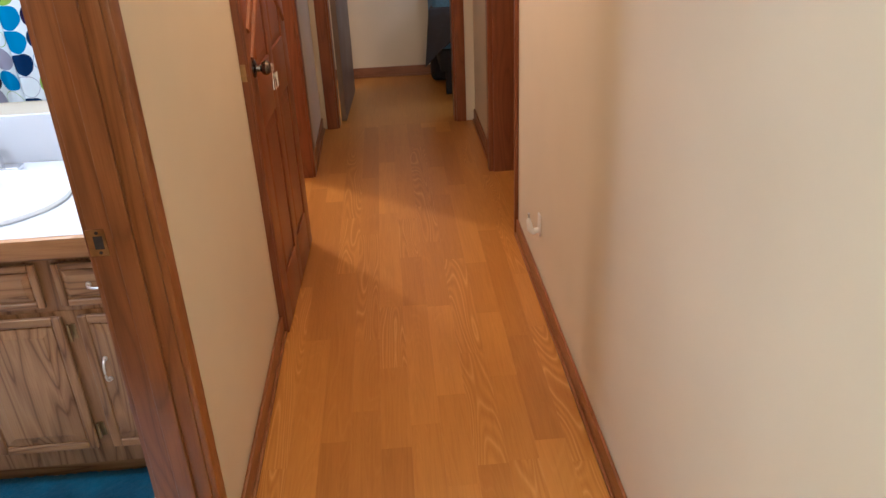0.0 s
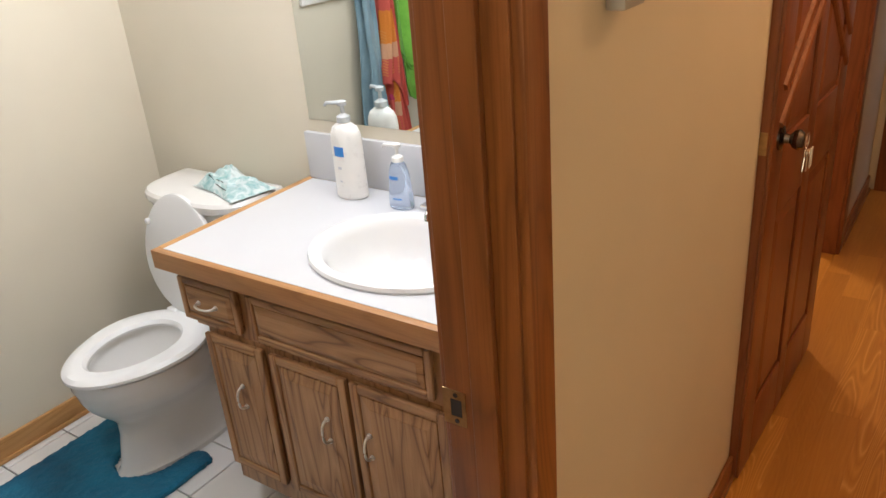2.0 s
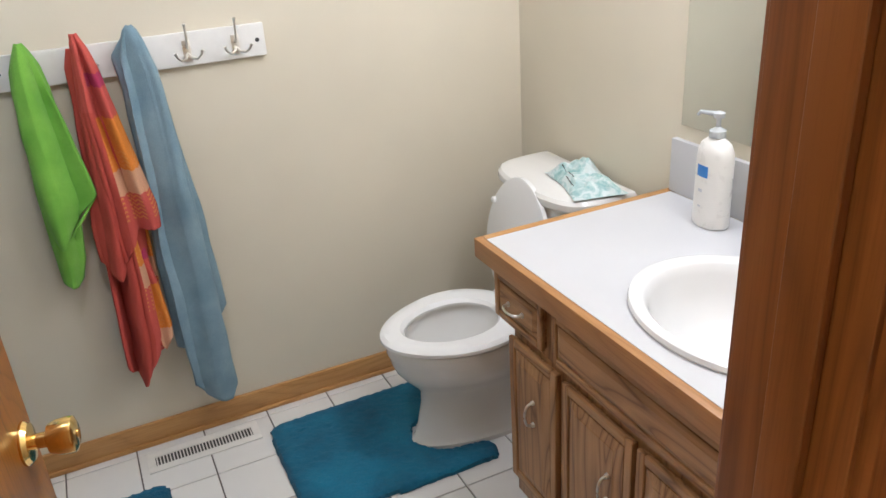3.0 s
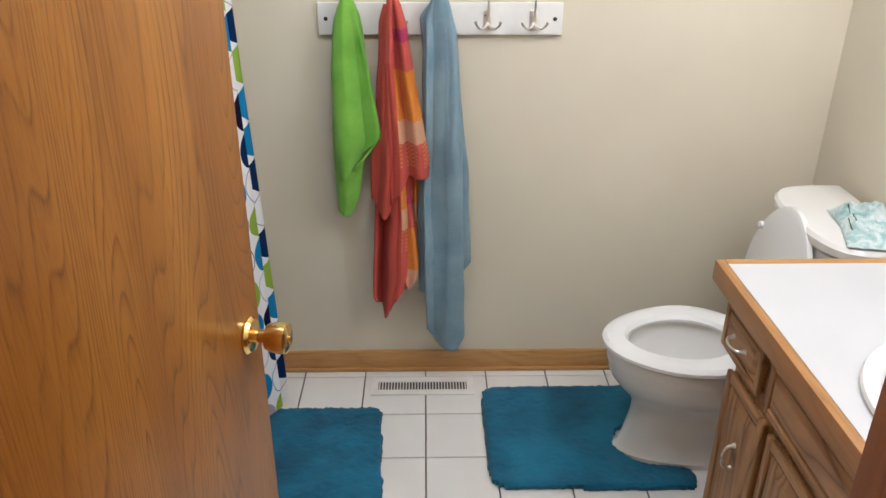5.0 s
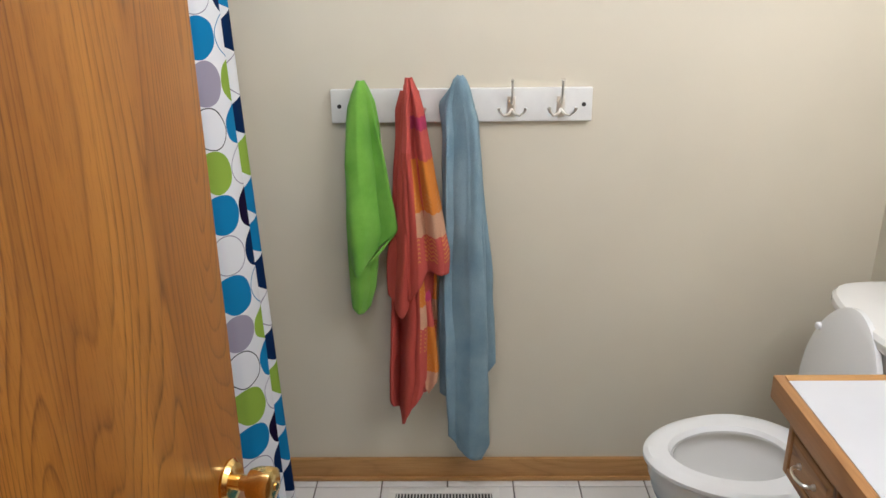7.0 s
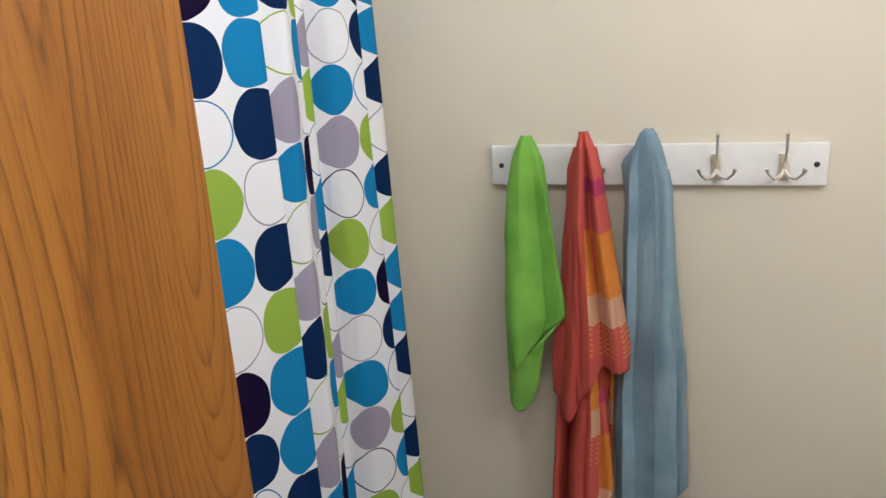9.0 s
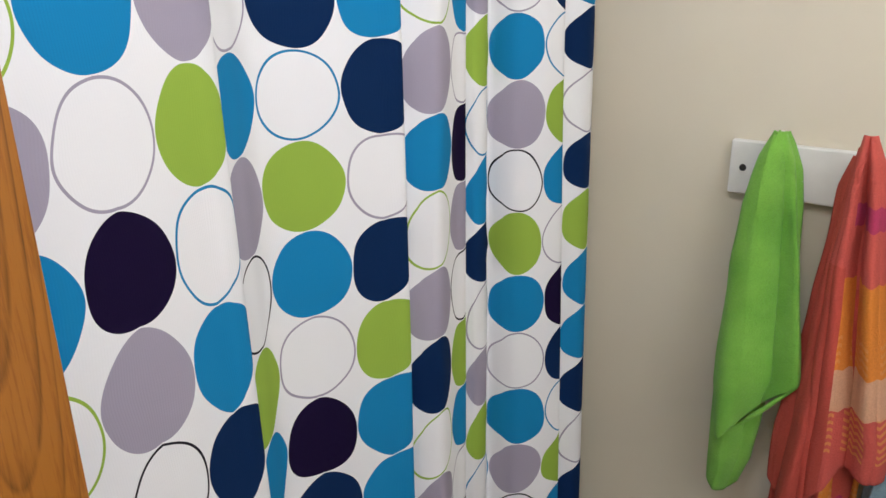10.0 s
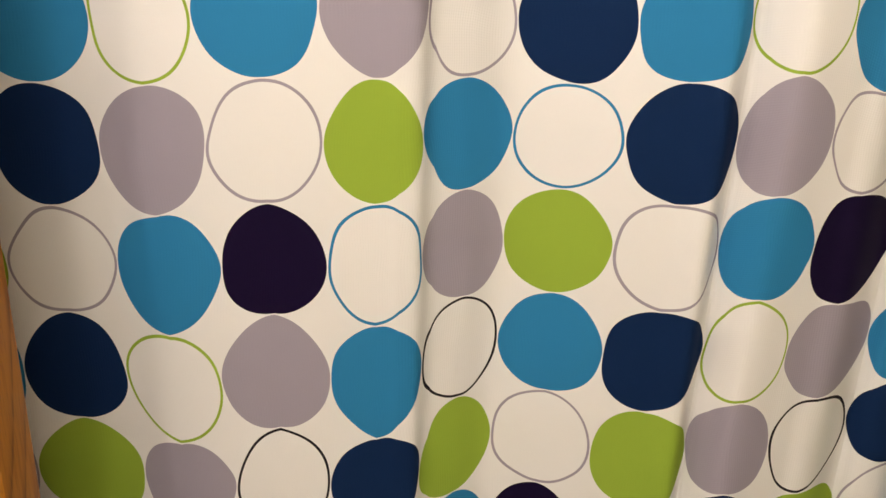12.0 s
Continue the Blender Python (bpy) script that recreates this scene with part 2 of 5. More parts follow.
def striped_towel():
    """Bands of coral, orange and peach across the towel by its length, with zigzag print at the seams."""
    k = Mat("coral_striped_terry", 0.95)
    uv = k.n("ShaderNodeUVMap")
    sep = k.n("ShaderNodeSeparateXYZ")
    k.link(uv.outputs[0], sep.inputs[0])
    zig = k.math("MULTIPLY", k.math("PINGPONG", sep.outputs[0], 0.065), 0.14)
    left = k.math("MULTIPLY", k.math("LESS_THAN", sep.outputs[0], 0.30), 0.55)
    vv = k.math("ADD", k.math("ADD", sep.outputs[1], k.math("MULTIPLY", zig, 0.5)), left)
    coral, orange, peach, plum, red = (0.60, 0.10, 0.075), (0.72, 0.23, 0.022), (0.68, 0.37, 0.22), (0.44, 0.035, 0.11), (0.52, 0.075, 0.05)
    stops = [(0.0, coral), (0.10, plum), (0.135, coral), (0.215, orange), (0.365, peach), (0.435, coral), (0.75, red)]
    c = k.ramp(vv, stops, "CONSTANT").outputs[0]
    v = k.coords()
    fine = k.noise(v, 330, 3, 0.7)
    wv = k.math("GREATER_THAN", k.math("SINE", k.math("MULTIPLY", k.math("ADD", sep.outputs[1], zig), 480.0)), 0.1)
    z1 = k.math("COMPARE", vv, 0.335, 0.028)
    z2 = k.math("COMPARE", vv, 0.475, 0.040)
    gap = k.math("GREATER_THAN", k.math("FRACT", k.math("ADD", k.math("MULTIPLY", sep.outputs[0], 2.3), 0.2)), 0.25)
    lines = k.math("MULTIPLY", k.math("MULTIPLY", wv, k.math("ADD", z1, z2)), gap)
    c = k.mix(k.math("MULTIPLY", lines, 0.7), c, (0.74, 0.30, 0.07))
    c = k.mix(0.5, c, k.ramp(fine, [(0.3, (0.7,) * 3), (0.65, (1, 1, 1))]).outputs[0], "MULTIPLY")
    k.base(c)
    k.bump(fine, 0.9, 0.003)
    return k.m


CORAL_T = striped_towel()


def packet_film():
    k = Mat("mint_print_film", 0.28)
    v = k.coords()
    w = k.noise(v, 26, 3, 0.6, 1.2)
    k.base(k.ramp(w, [(0.36, (0.28, 0.47, 0.48)), (0.47, (0.42, 0.58, 0.58)), (0.56, (0.62, 0.70, 0.70)), (1, (0.68, 0.74, 0.74))]).outputs[0])
    k.bump(k.noise(v, 45, 3), 0.35, 0.003)
    return k.m


PACKET = packet_film()

PU, PV = 0.1012, 0.1145    # pitch of the printed blobs along and up the curtain


def curtain_print():
    """White cloth printed with a six by six repeat of pebbles, filled or outlined."""
    k = Mat("pebble_print_fabric", 0.9)
    k.b.inputs["Specular IOR Level"].default_value = 0.12
    uv = k.n("ShaderNodeUVMap")
    warp = k.n("ShaderNodeTexNoise")
    warp.inputs["Scale"].default_value, warp.inputs["Detail"].default_value = 9.0, 1
    k.link(uv.outputs[0], warp.inputs["Vector"])
    w = k.n("ShaderNodeVectorMath", operation="SUBTRACT")
    k.link(warp.outputs["Color"], w.inputs[0])
    w.inputs[1].default_value = (0.5, 0.5, 0.5)
    ws = k.n("ShaderNodeVectorMath", operation="SCALE")
    k.link(w.outputs[0], ws.inputs[0])
    ws.inputs["Scale"].default_value = 0.024
    ad = k.n("ShaderNodeVectorMath", operation="ADD")
    k.link(uv.outputs[0], ad.inputs[0])
    k.link(ws.outputs[0], ad.inputs[1])
    sep = k.n("ShaderNodeSeparateXYZ")
    k.link(ad.outputs[0], sep.inputs[0])
    cu = k.math("DIVIDE", sep.outputs[0], PU)
    col = k.math("FLOOR", cu)
    colm = k.math("FLOORED_MODULO", col, 6.0)
    cv = k.math("DIVIDE", sep.outputs[1], PV)
    row = k.math("FLOOR", cv)
    rowm = k.math("FLOORED_MODULO", row, 6.0)
    navy, blue, lilac, green, plum = (0.004, 0.020, 0.078), (0.020, 0.205, 0.44), (0.34, 0.31, 0.39), (0.29, 0.43, 0.055), (0.008, 0.003, 0.026)
    white = (0.83, 0.83, 0.85)
    T = dict(B=(*blue, 1), N=(*navy, 1), P=(*lilac, 1), G=(*green, 1), K=(*plum, 1), g=(*lilac, 0), b=(*blue, 0), y=(*green, 0), k=((0.012, 0.010, 0.016, 0)))
    cols = ["BNgNGB", "yPByPN", "BgKPkG", "PGbBNg", "gBPkGB", "NbGBgK"]
    at = k.math("DIVIDE", k.math("ADD", rowm, 0.5), 6.0)
    colour = alpha = None
    for c, kinds in enumerate(cols):
        r = k.ramp(at, [(j / 6.0, T[s]) for j, s in enumerate(kinds)], "CONSTANT")
        if colour is None:
            colour, alpha = r.outputs[0], r.outputs[1]
        else:
            f = k.math("COMPARE", colm, float(c), 0.1)
            colour = k.mix(f, colour, r.outputs[0])
            alpha = k.math("ADD", k.math("MULTIPLY", alpha, k.math("SUBTRACT", 1.0, f)), k.math("MULTIPLY", r.outputs[1], f))
    fx = k.math("ABSOLUTE", k.math("SUBTRACT", k.math("FRACT", cu), 0.5))
    fy = k.math("ABSOLUTE", k.math("SUBTRACT", k.math("FRACT", cv), 0.5))
    d = k.math("POWER", k.math("ADD", k.math("POWER", fx, 2.0), k.math("POWER", fy, 2.0)), 1 / 2.0)
    inside = k.math("LESS_THAN", d, 0.494)
    edge = k.math("MULTIPLY", inside, k.math("GREATER_THAN", d, 0.468))
    mask = k.math("ADD", k.math("MULTIPLY", inside, alpha), k.math("MULTIPLY", edge, k.math("SUBTRACT", 1.0, alpha)))
    k.base(k.mix(mask, white, colour))
    rib = k.math("ADD", k.math("SINE", k.math("MULTIPLY", sep.outputs[1], 2600.0)), k.math("MULTIPLY", k.math("SINE", k.math("MULTIPLY", sep.outputs[0], 2300.0)), 1.6))
    k.bump(rib, 0.12, 0.0004)
    tr = k.n("ShaderNodeBsdfTranslucent")
    k.link(k.b.inputs["Base Color"].links[0].from_socket, tr.inputs[0])
    mx = k.n("ShaderNodeMixShader")
    mx.inputs[0].default_value = 0.12
    k.link(k.b.outputs[0], mx.inputs[1])
    k.link(tr.outputs[0], mx.inputs[2])
    k.link(mx.outputs[0], k.t.nodes["Material Output"].inputs[0])
    return k.m


CURTAINM = curtain_print()


# ---- mesh helpers ----
def add_box(bm, lo, hi, bevel=0.0, seg=2, m=None):
    ret = bmesh.ops.create_cube(bm, size=1.0)
    vs = ret["verts"]
    for v in vs:
        v.co = Vector([lo[i] + (hi[i] - lo[i]) * (v.co[i] + 0.5) for i in range(3)])
    if bevel > 0:
        es = {e for v in vs for e in v.link_edges}
        r = bmesh.ops.bevel(bm, geom=list(es), offset=bevel, segments=seg, affect="EDGES", profile=0.6)
        vs = list({v for f in r["faces"] for v in f.verts} | {v for v in vs if v.is_valid})
    if m is not None:
        bmesh.ops.transform(bm, matrix=m, verts=vs)
    return vs


def lathe(bm, profile, at=(0, 0, 0), n=28, axis="z", sx=1.0, sy=1.0, cap=True):
    """Turns (radius, height) pairs about an axis through at."""
    rings = []
    for r, h in profile:
        ring = []
        for i in range(n):
            a = 2 * math.pi * i / n
            x, y = r * math.cos(a) * sx, r * math.sin(a) * sy
            p = {"z": (x, y, h), "y": (x, h, y), "x": (h, x, y)}[axis]
            ring.append(bm.verts.new(Vector(p) + Vector(at)))
        rings.append(ring)
    for a, b in zip(rings, rings[1:]):
        for i in range(n):
            bm.faces.new((a[i], a[(i + 1) % n], b[(i + 1) % n], b[i]))
    if cap:
        bm.faces.new(rings[0][::-1])
        bm.faces.new(rings[-1])
    return [v for ring in rings for v in ring]


def tube(bm, points, radius, n=10):
    pts = [Vector(p) for p in points]
    rings = []
    for i, p in enumerate(pts):
        d = (pts[min(i + 1, len(pts) - 1)] - pts[max(i - 1, 0)]).normalized()
        q = d.to_track_quat("Z", "Y").to_matrix()
        r = radius[i] if isinstance(radius, (list, tuple)) else radius
        rings.append([bm.verts.new(p + q @ Vector((r * math.cos(2 * math.pi * j / n), r * math.sin(2 * math.pi * j / n), 0))) for j in range(n)])
    for a, b in zip(rings, rings[1:]):
        for j in range(n):
            bm.faces.new((a[j], a[(j + 1) % n], b[(j + 1) % n], b[j]))
    bm.faces.new(rings[0][::-1])
    bm.faces.new(rings[-1])


def part(name, bm, material, parent=None, label="", smooth=True, m=None):
    bmesh.ops.recalc_face_normals(bm, faces=bm.faces)
    me = bpy.data.meshes.new(name)
    bm.to_mesh(me)
    bm.free()
    me.materials.append(material)
    ob = new(name, me)
    if smooth:
        me.shade_smooth()
        me.set_sharp_from_angle(angle=radians(35))
    if parent is not None:
        ob.parent = parent
    if m is not None:
        ob.matrix_basis = m
    if label:
        ob["label"] = label
    return ob


def thing(name, at=(0, 0, 0), label="", category="", group=""):
    ob = new(name)
    ob.location = at
    ob.empty_display_size = 0.1
    return tagged(ob, label, category, group)


def box_part(name, lo, hi, material, parent=None, bevel=0.0, label="", seg=2):
    bm = bmesh.new()
    add_box(bm, lo, hi, bevel, seg)
    return part(name, bm, material, parent, label)


def structure(name, boxes, material, label="", bevel=0.0):
    bm = bmesh.new()
    for lo, hi in boxes:
        add_box(bm, lo, hi, bevel)
    ob = part(name, bm, material)
    return tagged(ob, label, kind="structure")


# ---- structure ----
T = 0.11
H = CEIL
DH = 2.04
structure("wall_west", [((WX - T, TY - T, 0), (WX, MY + T, H))], WALL, "plain warm beige painted wall behind the towels")
structure("wall_north", [((WX, MY, 0), (BX, MY + T, H))], WALL, "beige painted wall behind mirror and toilet")
structure("wall_south", [((WX, TY - T, 0), (BX, TY, H))], WALL, "plain beige wall behind the tub")
structure("wall_hall_near_bath", [((BX, 0.0, 0), (HX0, D0 - 0.02, H)), ((BX, D0 - 0.02, DH + 0.02), (HX0, D1 + 0.02, H))], WALL, "beige hall wall up to the bathroom door")
structure("wall_hall_west", [((BX, D1 + 0.02, 0), (HX0, 5.28, H))], WALL, "beige hall wall between the two doors")
structure("wall_hall_far", [((BX, 5.28, DH + 0.02), (HX0, 6.13, H)), ((BX, 6.13, 0), (HX0, 7.12, H))], WALL, "beige hall wall around the side room door")
structure("wall_hall_east", [((HX1, 0.0, 0), (HX1 + T, 5.22, H)), ((HX1, 5.22, DH), (HX1 + T, 6.05, H)), ((HX1, 6.05, 0), (HX1 + T, 7.12, H))],
          WALL, "bare beige hall wall that ends at a doorway")
structure("wall_hall_end", [((HX0, 7.0, 0), (0.115, 7.12, H)), ((0.115, 7.0, DH), (0.92, 7.12, H)), ((0.92, 7.0, 0), (HX1, 7.12, H))],
          WALL, "end wall of the hall with a doorway")
structure("wall_hall_near", [((BX, -T, 0), (HX1 + T, 0, H))], WALL, "plain beige wall that closes the hall")
structure("wall_far_room", [((-0.9, 8.30, 0), (3.2, 8.41, H)), ((-1.01, 7.12, 0), (-0.9, 8.41, H)), ((3.2, 7.0, 0), (3.31, 8.41, H)), ((HX1 + T, 7.0, 0), (3.2, 7.12, H))],
          WALL, "dim beige bedroom wall")
structure("wall_side_room", [((-2.3, MY + T, 0), (-2.2, 7.72, H)), ((-2.2, 7.62, 0), (-1.01, 7.72, H)), ((-1.01, 7.12, 0), (-0.91, 7.72, H)), ((-2.2, MY + T, 0), (BX, MY + T + 0.1, H))],
          WALL, "plain beige wall of the lit side room")
structure("wall_east_room", [((2.6, 4.5, 0), (2.7, 7.0, H)), ((HX1 + T, 4.4, 0), (2.7, 4.5, H))], WALL, "plain wall of the dark side room")
structure("ceiling", [((-2.4, -0.2, H), (3.4, 8.5, H + 0.1))], CEILM, "flat white ceiling")

# wood trim
C = 0.057
P = 0.018


def casing_y(x, y, side, top=DH, face=1, name="casing"):
    """Upright casing on a wall face x, from y towards side, with a rounded front."""
    lo, hi = sorted((y, y + side * C))
    a, b = sorted((x, x + face * P))
    return ((a, lo, 0), (b, hi, top + C))


def trim(name, lo, hi, mat, label="", bevel=0.005):
    bm = bmesh.new()
    add_box(bm, lo, hi, bevel, 3)
    return tagged(part(name, bm, mat), label or "stained oak trim", kind="structure")


def casing(name, lo, hi, mat, axis, label=""):
    """Plain casing board with eased edges."""
    bm = bmesh.new()
    add_box(bm, lo, hi, 0.004, 2)
    return tagged(part(name, bm, mat), label or "stained oak door casing", kind="structure")


# bathroom door frame: jamb, stop, casings
J = 0.018
trim("door_jamb", (BX - 0.003, D1, 0), (HX0 + 0.004, D1 + J, DH), TRIM_Z, "reddish oak door jamb with a brass strike plate", 0.002)
trim("door_jamb", (BX - 0.003, D0 - J, 0), (HX0 + 0.004, D0, DH), TRIM_Z, "reddish oak hinge jamb", 0.002)
trim("door_head", (BX - 0.003, D0 - J, DH + 0.001), (HX0 + 0.004, D1 + J, DH + J), TRIM_Y, "oak head of the bathroom door frame", 0.002)
trim("door_stop", (-0.052, D1 - 0.012, 0), (-0.014, D1 - 0.0005, DH - 0.013), TRIM_Z, "oak door stop", 0.003)
trim("door_stop", (-0.052, D0 + 0.0005, 0), (-0.014, D0 + 0.012, DH - 0.013), TRIM_Z, "oak door stop", 0.003)
trim("door_stop", (-0.052, D0 + 0.012, DH - 0.012), (-0.014, D1 - 0.012, DH), TRIM_Y, "oak door stop", 0.003)
casing("casing", (HX0 + 0.0005, D1 + 0.006, 0), (HX0 + P, D1 + 0.006 + C, DH + C), TRIM_Z, "z")
casing("casing", (HX0 + 0.0005, D0 - 0.006 - C, 0), (HX0 + P, D0 - 0.006, DH + C), TRIM_Z, "z")
casing("casing", (HX0 + 0.0005, D0 - 0.005, DH + 0.006), (HX0 + P, D1 + 0.005, DH + C), TRIM_Y, "y")
casing("casing", (BX - P, D1 + 0.012, 0), (BX - 0.0005, D1 + 0.006 + C, DH + C), TRIM_Z, "z")
casing("casing", (BX - P, D0 - 0.006 - C, 0), (BX - 0.0005, D0 - 0.012, DH + C), TRIM_Z, "z")
# side room frame
trim("door_jamb", (BX, 6.112, 0), (HX0 + 0.004, 6.13, DH), PANEL_OAK, "dark oak jamb of the side room", 0.002)
trim("door_jamb", (BX, 5.28, 0), (HX0 + 0.004, 5.298, DH), PANEL_OAK, "dark oak jamb of the side room", 0.002)
trim("door_head", (BX, 5.298, DH + 0.001), (HX0 + 0.004, 6.112, DH + J), TRIM_Y, "oak head of the side room door", 0.002)
casing("casing", (HX0 + 0.0005, 6.118, 0), (HX0 + P, 6.118 + C * 1.5, DH + C), PANEL_OAK, "z")
casing("casing", (HX0 + 0.0005, 5.216, 0), (HX0 + P, 5.274, DH + C), PANEL_OAK, "z")
# east doorway frame
trim("door_jamb", (HX1 - 0.004, 5.222, 0), (HX1 + T, 5.24, DH), PANEL_OAK, "dark oak jamb at the hall corner", 0.002)
trim("door_jamb", (HX1 - 0.004, 6.02, 0), (HX1 + T, 6.048, DH), PANEL_OAK, "dark oak jamb of the east room", 0.002)
casing("casing", (HX1 - P, 5.195, 0), (HX1 - 0.0005, 5.224, DH + C), PANEL_OAK, "z")
casing("casing", (HX1 - 0.03, 6.03, 0), (HX1 - 0.0005, 6.10, DH + C), PANEL_OAK, "z")
# end doorway frame
for x0, x1 in ((0.05, 0.12), (0.915, 0.98)):
    casing("casing", (x0, 7.0 - P, 0), (x1, 6.9995, DH + C), PANEL_OAK, "z")
trim("door_jamb", (0.115, 6.996, 0), (0.133, 7.124, DH), PANEL_OAK, "oak jamb of the bedroom door", 0.002)
trim("door_jamb", (0.902, 6.996, 0), (0.92, 7.124, DH), PANEL_OAK, "oak jamb of the bedroom door", 0.002)
casing("casing", (0.12, 7.0 - P, DH), (0.915, 6.9995, DH + C), TRIM_X, "x")

# baseboards with a shoe strip
BH = 0.082


def baseboard(name, lo, hi, mat, axis, out):
    bm = bmesh.new()
    add_box(bm, lo, hi, 0.004, 2)
    l2, h2 = list(lo), list(hi)
    i = 0 if axis == "y" else 1
    if out > 0:
        l2[i], h2[i] = hi[i] - 0.002, hi[i] + 0.009
    else:
        l2[i], h2[i] = lo[i] - 0.009, lo[i] + 0.002
    h2[2] = 0.016
    add_box(bm, l2, h2, 0.004, 2)
    return tagged(part(name, bm, mat), "stained oak baseboard with a shoe strip", kind="structure")


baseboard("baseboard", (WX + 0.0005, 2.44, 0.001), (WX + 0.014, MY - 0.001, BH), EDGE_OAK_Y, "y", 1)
baseboard("baseboard", (HX0 + 0.0005, D1 + 0.007 + C, 0.001), (HX0 + 0.012, 5.215, BH), TRIM_Y, "y", 1)
baseboard("baseboard", (HX0 + 0.0005, 0.0, 0.001), (HX0 + 0.012, D0 - 0.007 - C, BH), TRIM_Y, "y", 1)
baseboard("baseboard", (HX0 + 0.0005, 6.205, 0.001), (HX0 + 0.012, 6.98, BH), TRIM_Y, "y", 1)
baseboard("baseboard", (HX1 - 0.012, 0.0, 0.001), (HX1 - 0.0005, 5.194, BH), TRIM_Y, "y", -1)
baseboard("baseboard", (HX1 - 0.012, 6.101, 0.001), (HX1 - 0.0005, 6.98, BH), TRIM_Y, "y", -1)
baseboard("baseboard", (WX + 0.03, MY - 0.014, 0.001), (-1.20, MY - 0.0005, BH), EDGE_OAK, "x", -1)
baseboard("baseboard", (-0.9, 8.286, 0.001), (3.2, 8.2995, BH), TRIM_X, "x", -1)

# ---- bathroom things ----
# door leaf, opened into the bathroom
HINGE_AT = Vector((BX - 0.004, D0 + 0.004, 0))
ang = math.atan2(2.702 - HINGE_AT.y, -0.843 - HINGE_AT.x)
W = (Vector((-0.843, 2.702)) - HINGE_AT.xy).length
door = thing("bathroom_door", HINGE_AT, "golden oak slab door with brass knob, open beside the shower curtain", "door")
door.rotation_euler = (0, 0, ang)
bm = bmesh.new()
add_box(bm, (0, 0.0, 0.008), (W, 0.035, DH - 0.004), 0.002, 2)
leaf = part("leaf", bm, DOOR_OAK, door)
for z in (0.25, 1.02, 1.80):
    bm = bmesh.new()
    lathe(bm, [(0.006, z - 0.045), (0.006, z + 0.045)], (-0.004, 0.041, 0), 12)
    part("hinge", bm, BRASS, door)
KX, KZ = W - 0.050, 0.912

knob = part("knob", (lambda b: (lathe(b, [(0.0, -0.072), (0.018, -0.072), (0.0265, -0.068), (0.0275, -0.060), (0.026, -0.045), (0.022, -0.034), (0.012, -0.030), (0.011, -0.012)], (KX, 0, KZ), 32, "y", cap=False), b)[1])(bmesh.new()), BRASS, door, "polished brass tulip knob")
bm = bmesh.new()
lathe(bm, [(0.011, -0.013), (0.028, -0.010), (0.033, -0.004), (0.033, -0.0004)], (KX, 0, KZ), 32, "y")
part("rose", bm, BRASS, door)
bm = bmesh.new()
lathe(bm, [(0.0055, -0.0745), (0.006, -0.0705)], (KX, 0, KZ), 16, "y")
part("lock_button", bm, BRASS, door)
bm = bmesh.new()
add_box(bm, (W + 0.0002, 0.006, KZ - 0.028), (W + 0.0016, 0.029, KZ + 0.028))
part("latch_plate", bm, BRASS, door)

# strike plate on the far jamb
sp = thing("strike_plate", (BX + 0.01, D1, 0.965), "worn brass strike plate screwed to the oak jamb", "strike plate")
bm = bmesh.new()
add_box(bm, (-0.018, -0.0014, -0.028), (-0.006, -0.0003, 0.028))
add_box(bm, (-0.006, -0.0014, -0.028), (0.012, -0.0003, -0.014))
add_box(bm, (-0.006, -0.0014, 0.014), (0.012, -0.0003, 0.028))
add_box(bm, (0.012, -0.0014, -0.028), (0.018, -0.0003, 0.028))
part("plate", bm, HINGE, sp)
# no hole is cut: a thin dark sheet paints the latch hole's shade
bm = bmesh.new()
add_box(bm, (-0.006, -0.0009, -0.014), (0.012, -0.0002, 0.014))
part("recess", bm, DARK, sp)
for z in (-0.021, 0.021):
    bm = bmesh.new()
    lathe(bm, [(0.0035, -0.0022), (0.0035, -0.0013)], (0.003, 0, z), 12, "y")
    part("screw", bm, DARK, sp)


# vanity
VX0, VX1, VF = -1.205, -0.115, 3.710
van = thing("vanity_cabinet", (0, 0, 0), "brown oak vanity cabinet with raised panel doors and small pulls", "cabinet")
for lo, hi in (((VX0 + 0.012, VF, 0.60), (VX1, VF + 0.02, 0.7695)), ((VX0 + 0.012, VF + 0.0202, 0.60), (VX0 + 0.032, MY - 0.002, 0.7695)), ((VX1 - 0.018, VF + 0.0202, 0.60), (VX1, MY - 0.002, 0.7695)),
               ((VX0 + 0.055, VF, 0.10), (VX1, VF + 0.02, 0.5998)), ((VX0 + 0.055, VF + 0.0202, 0.10), (VX0 + 0.075, MY - 0.003, 0.5998)), ((VX1 - 0.018, VF + 0.0202, 0.10), (VX1, MY - 0.003, 0.5998)),
               ((VX0 + 0.0755, VF + 0.0202, 0.10), (VX1 - 0.0185, MY - 0.003, 0.12)), ((VX0 + 0.0325, MY - 0.012, 0.1205), (VX1 - 0.0185, MY - 0.0035, 0.7695))):
    box_part("carcass_panel", lo, hi, VAN_Z, van, 0.0015)
box_part("toe_kick", (VX0 + 0.06, 3.785, 0.0), (VX1, 3.805, 0.0995), VAN_X, van)
box_part("top_rail", (VX0 + 0.012, VF - 0.004, 0.748), (VX1, VF - 0.0002, 0.7715), VAN_X, van, 0.001)


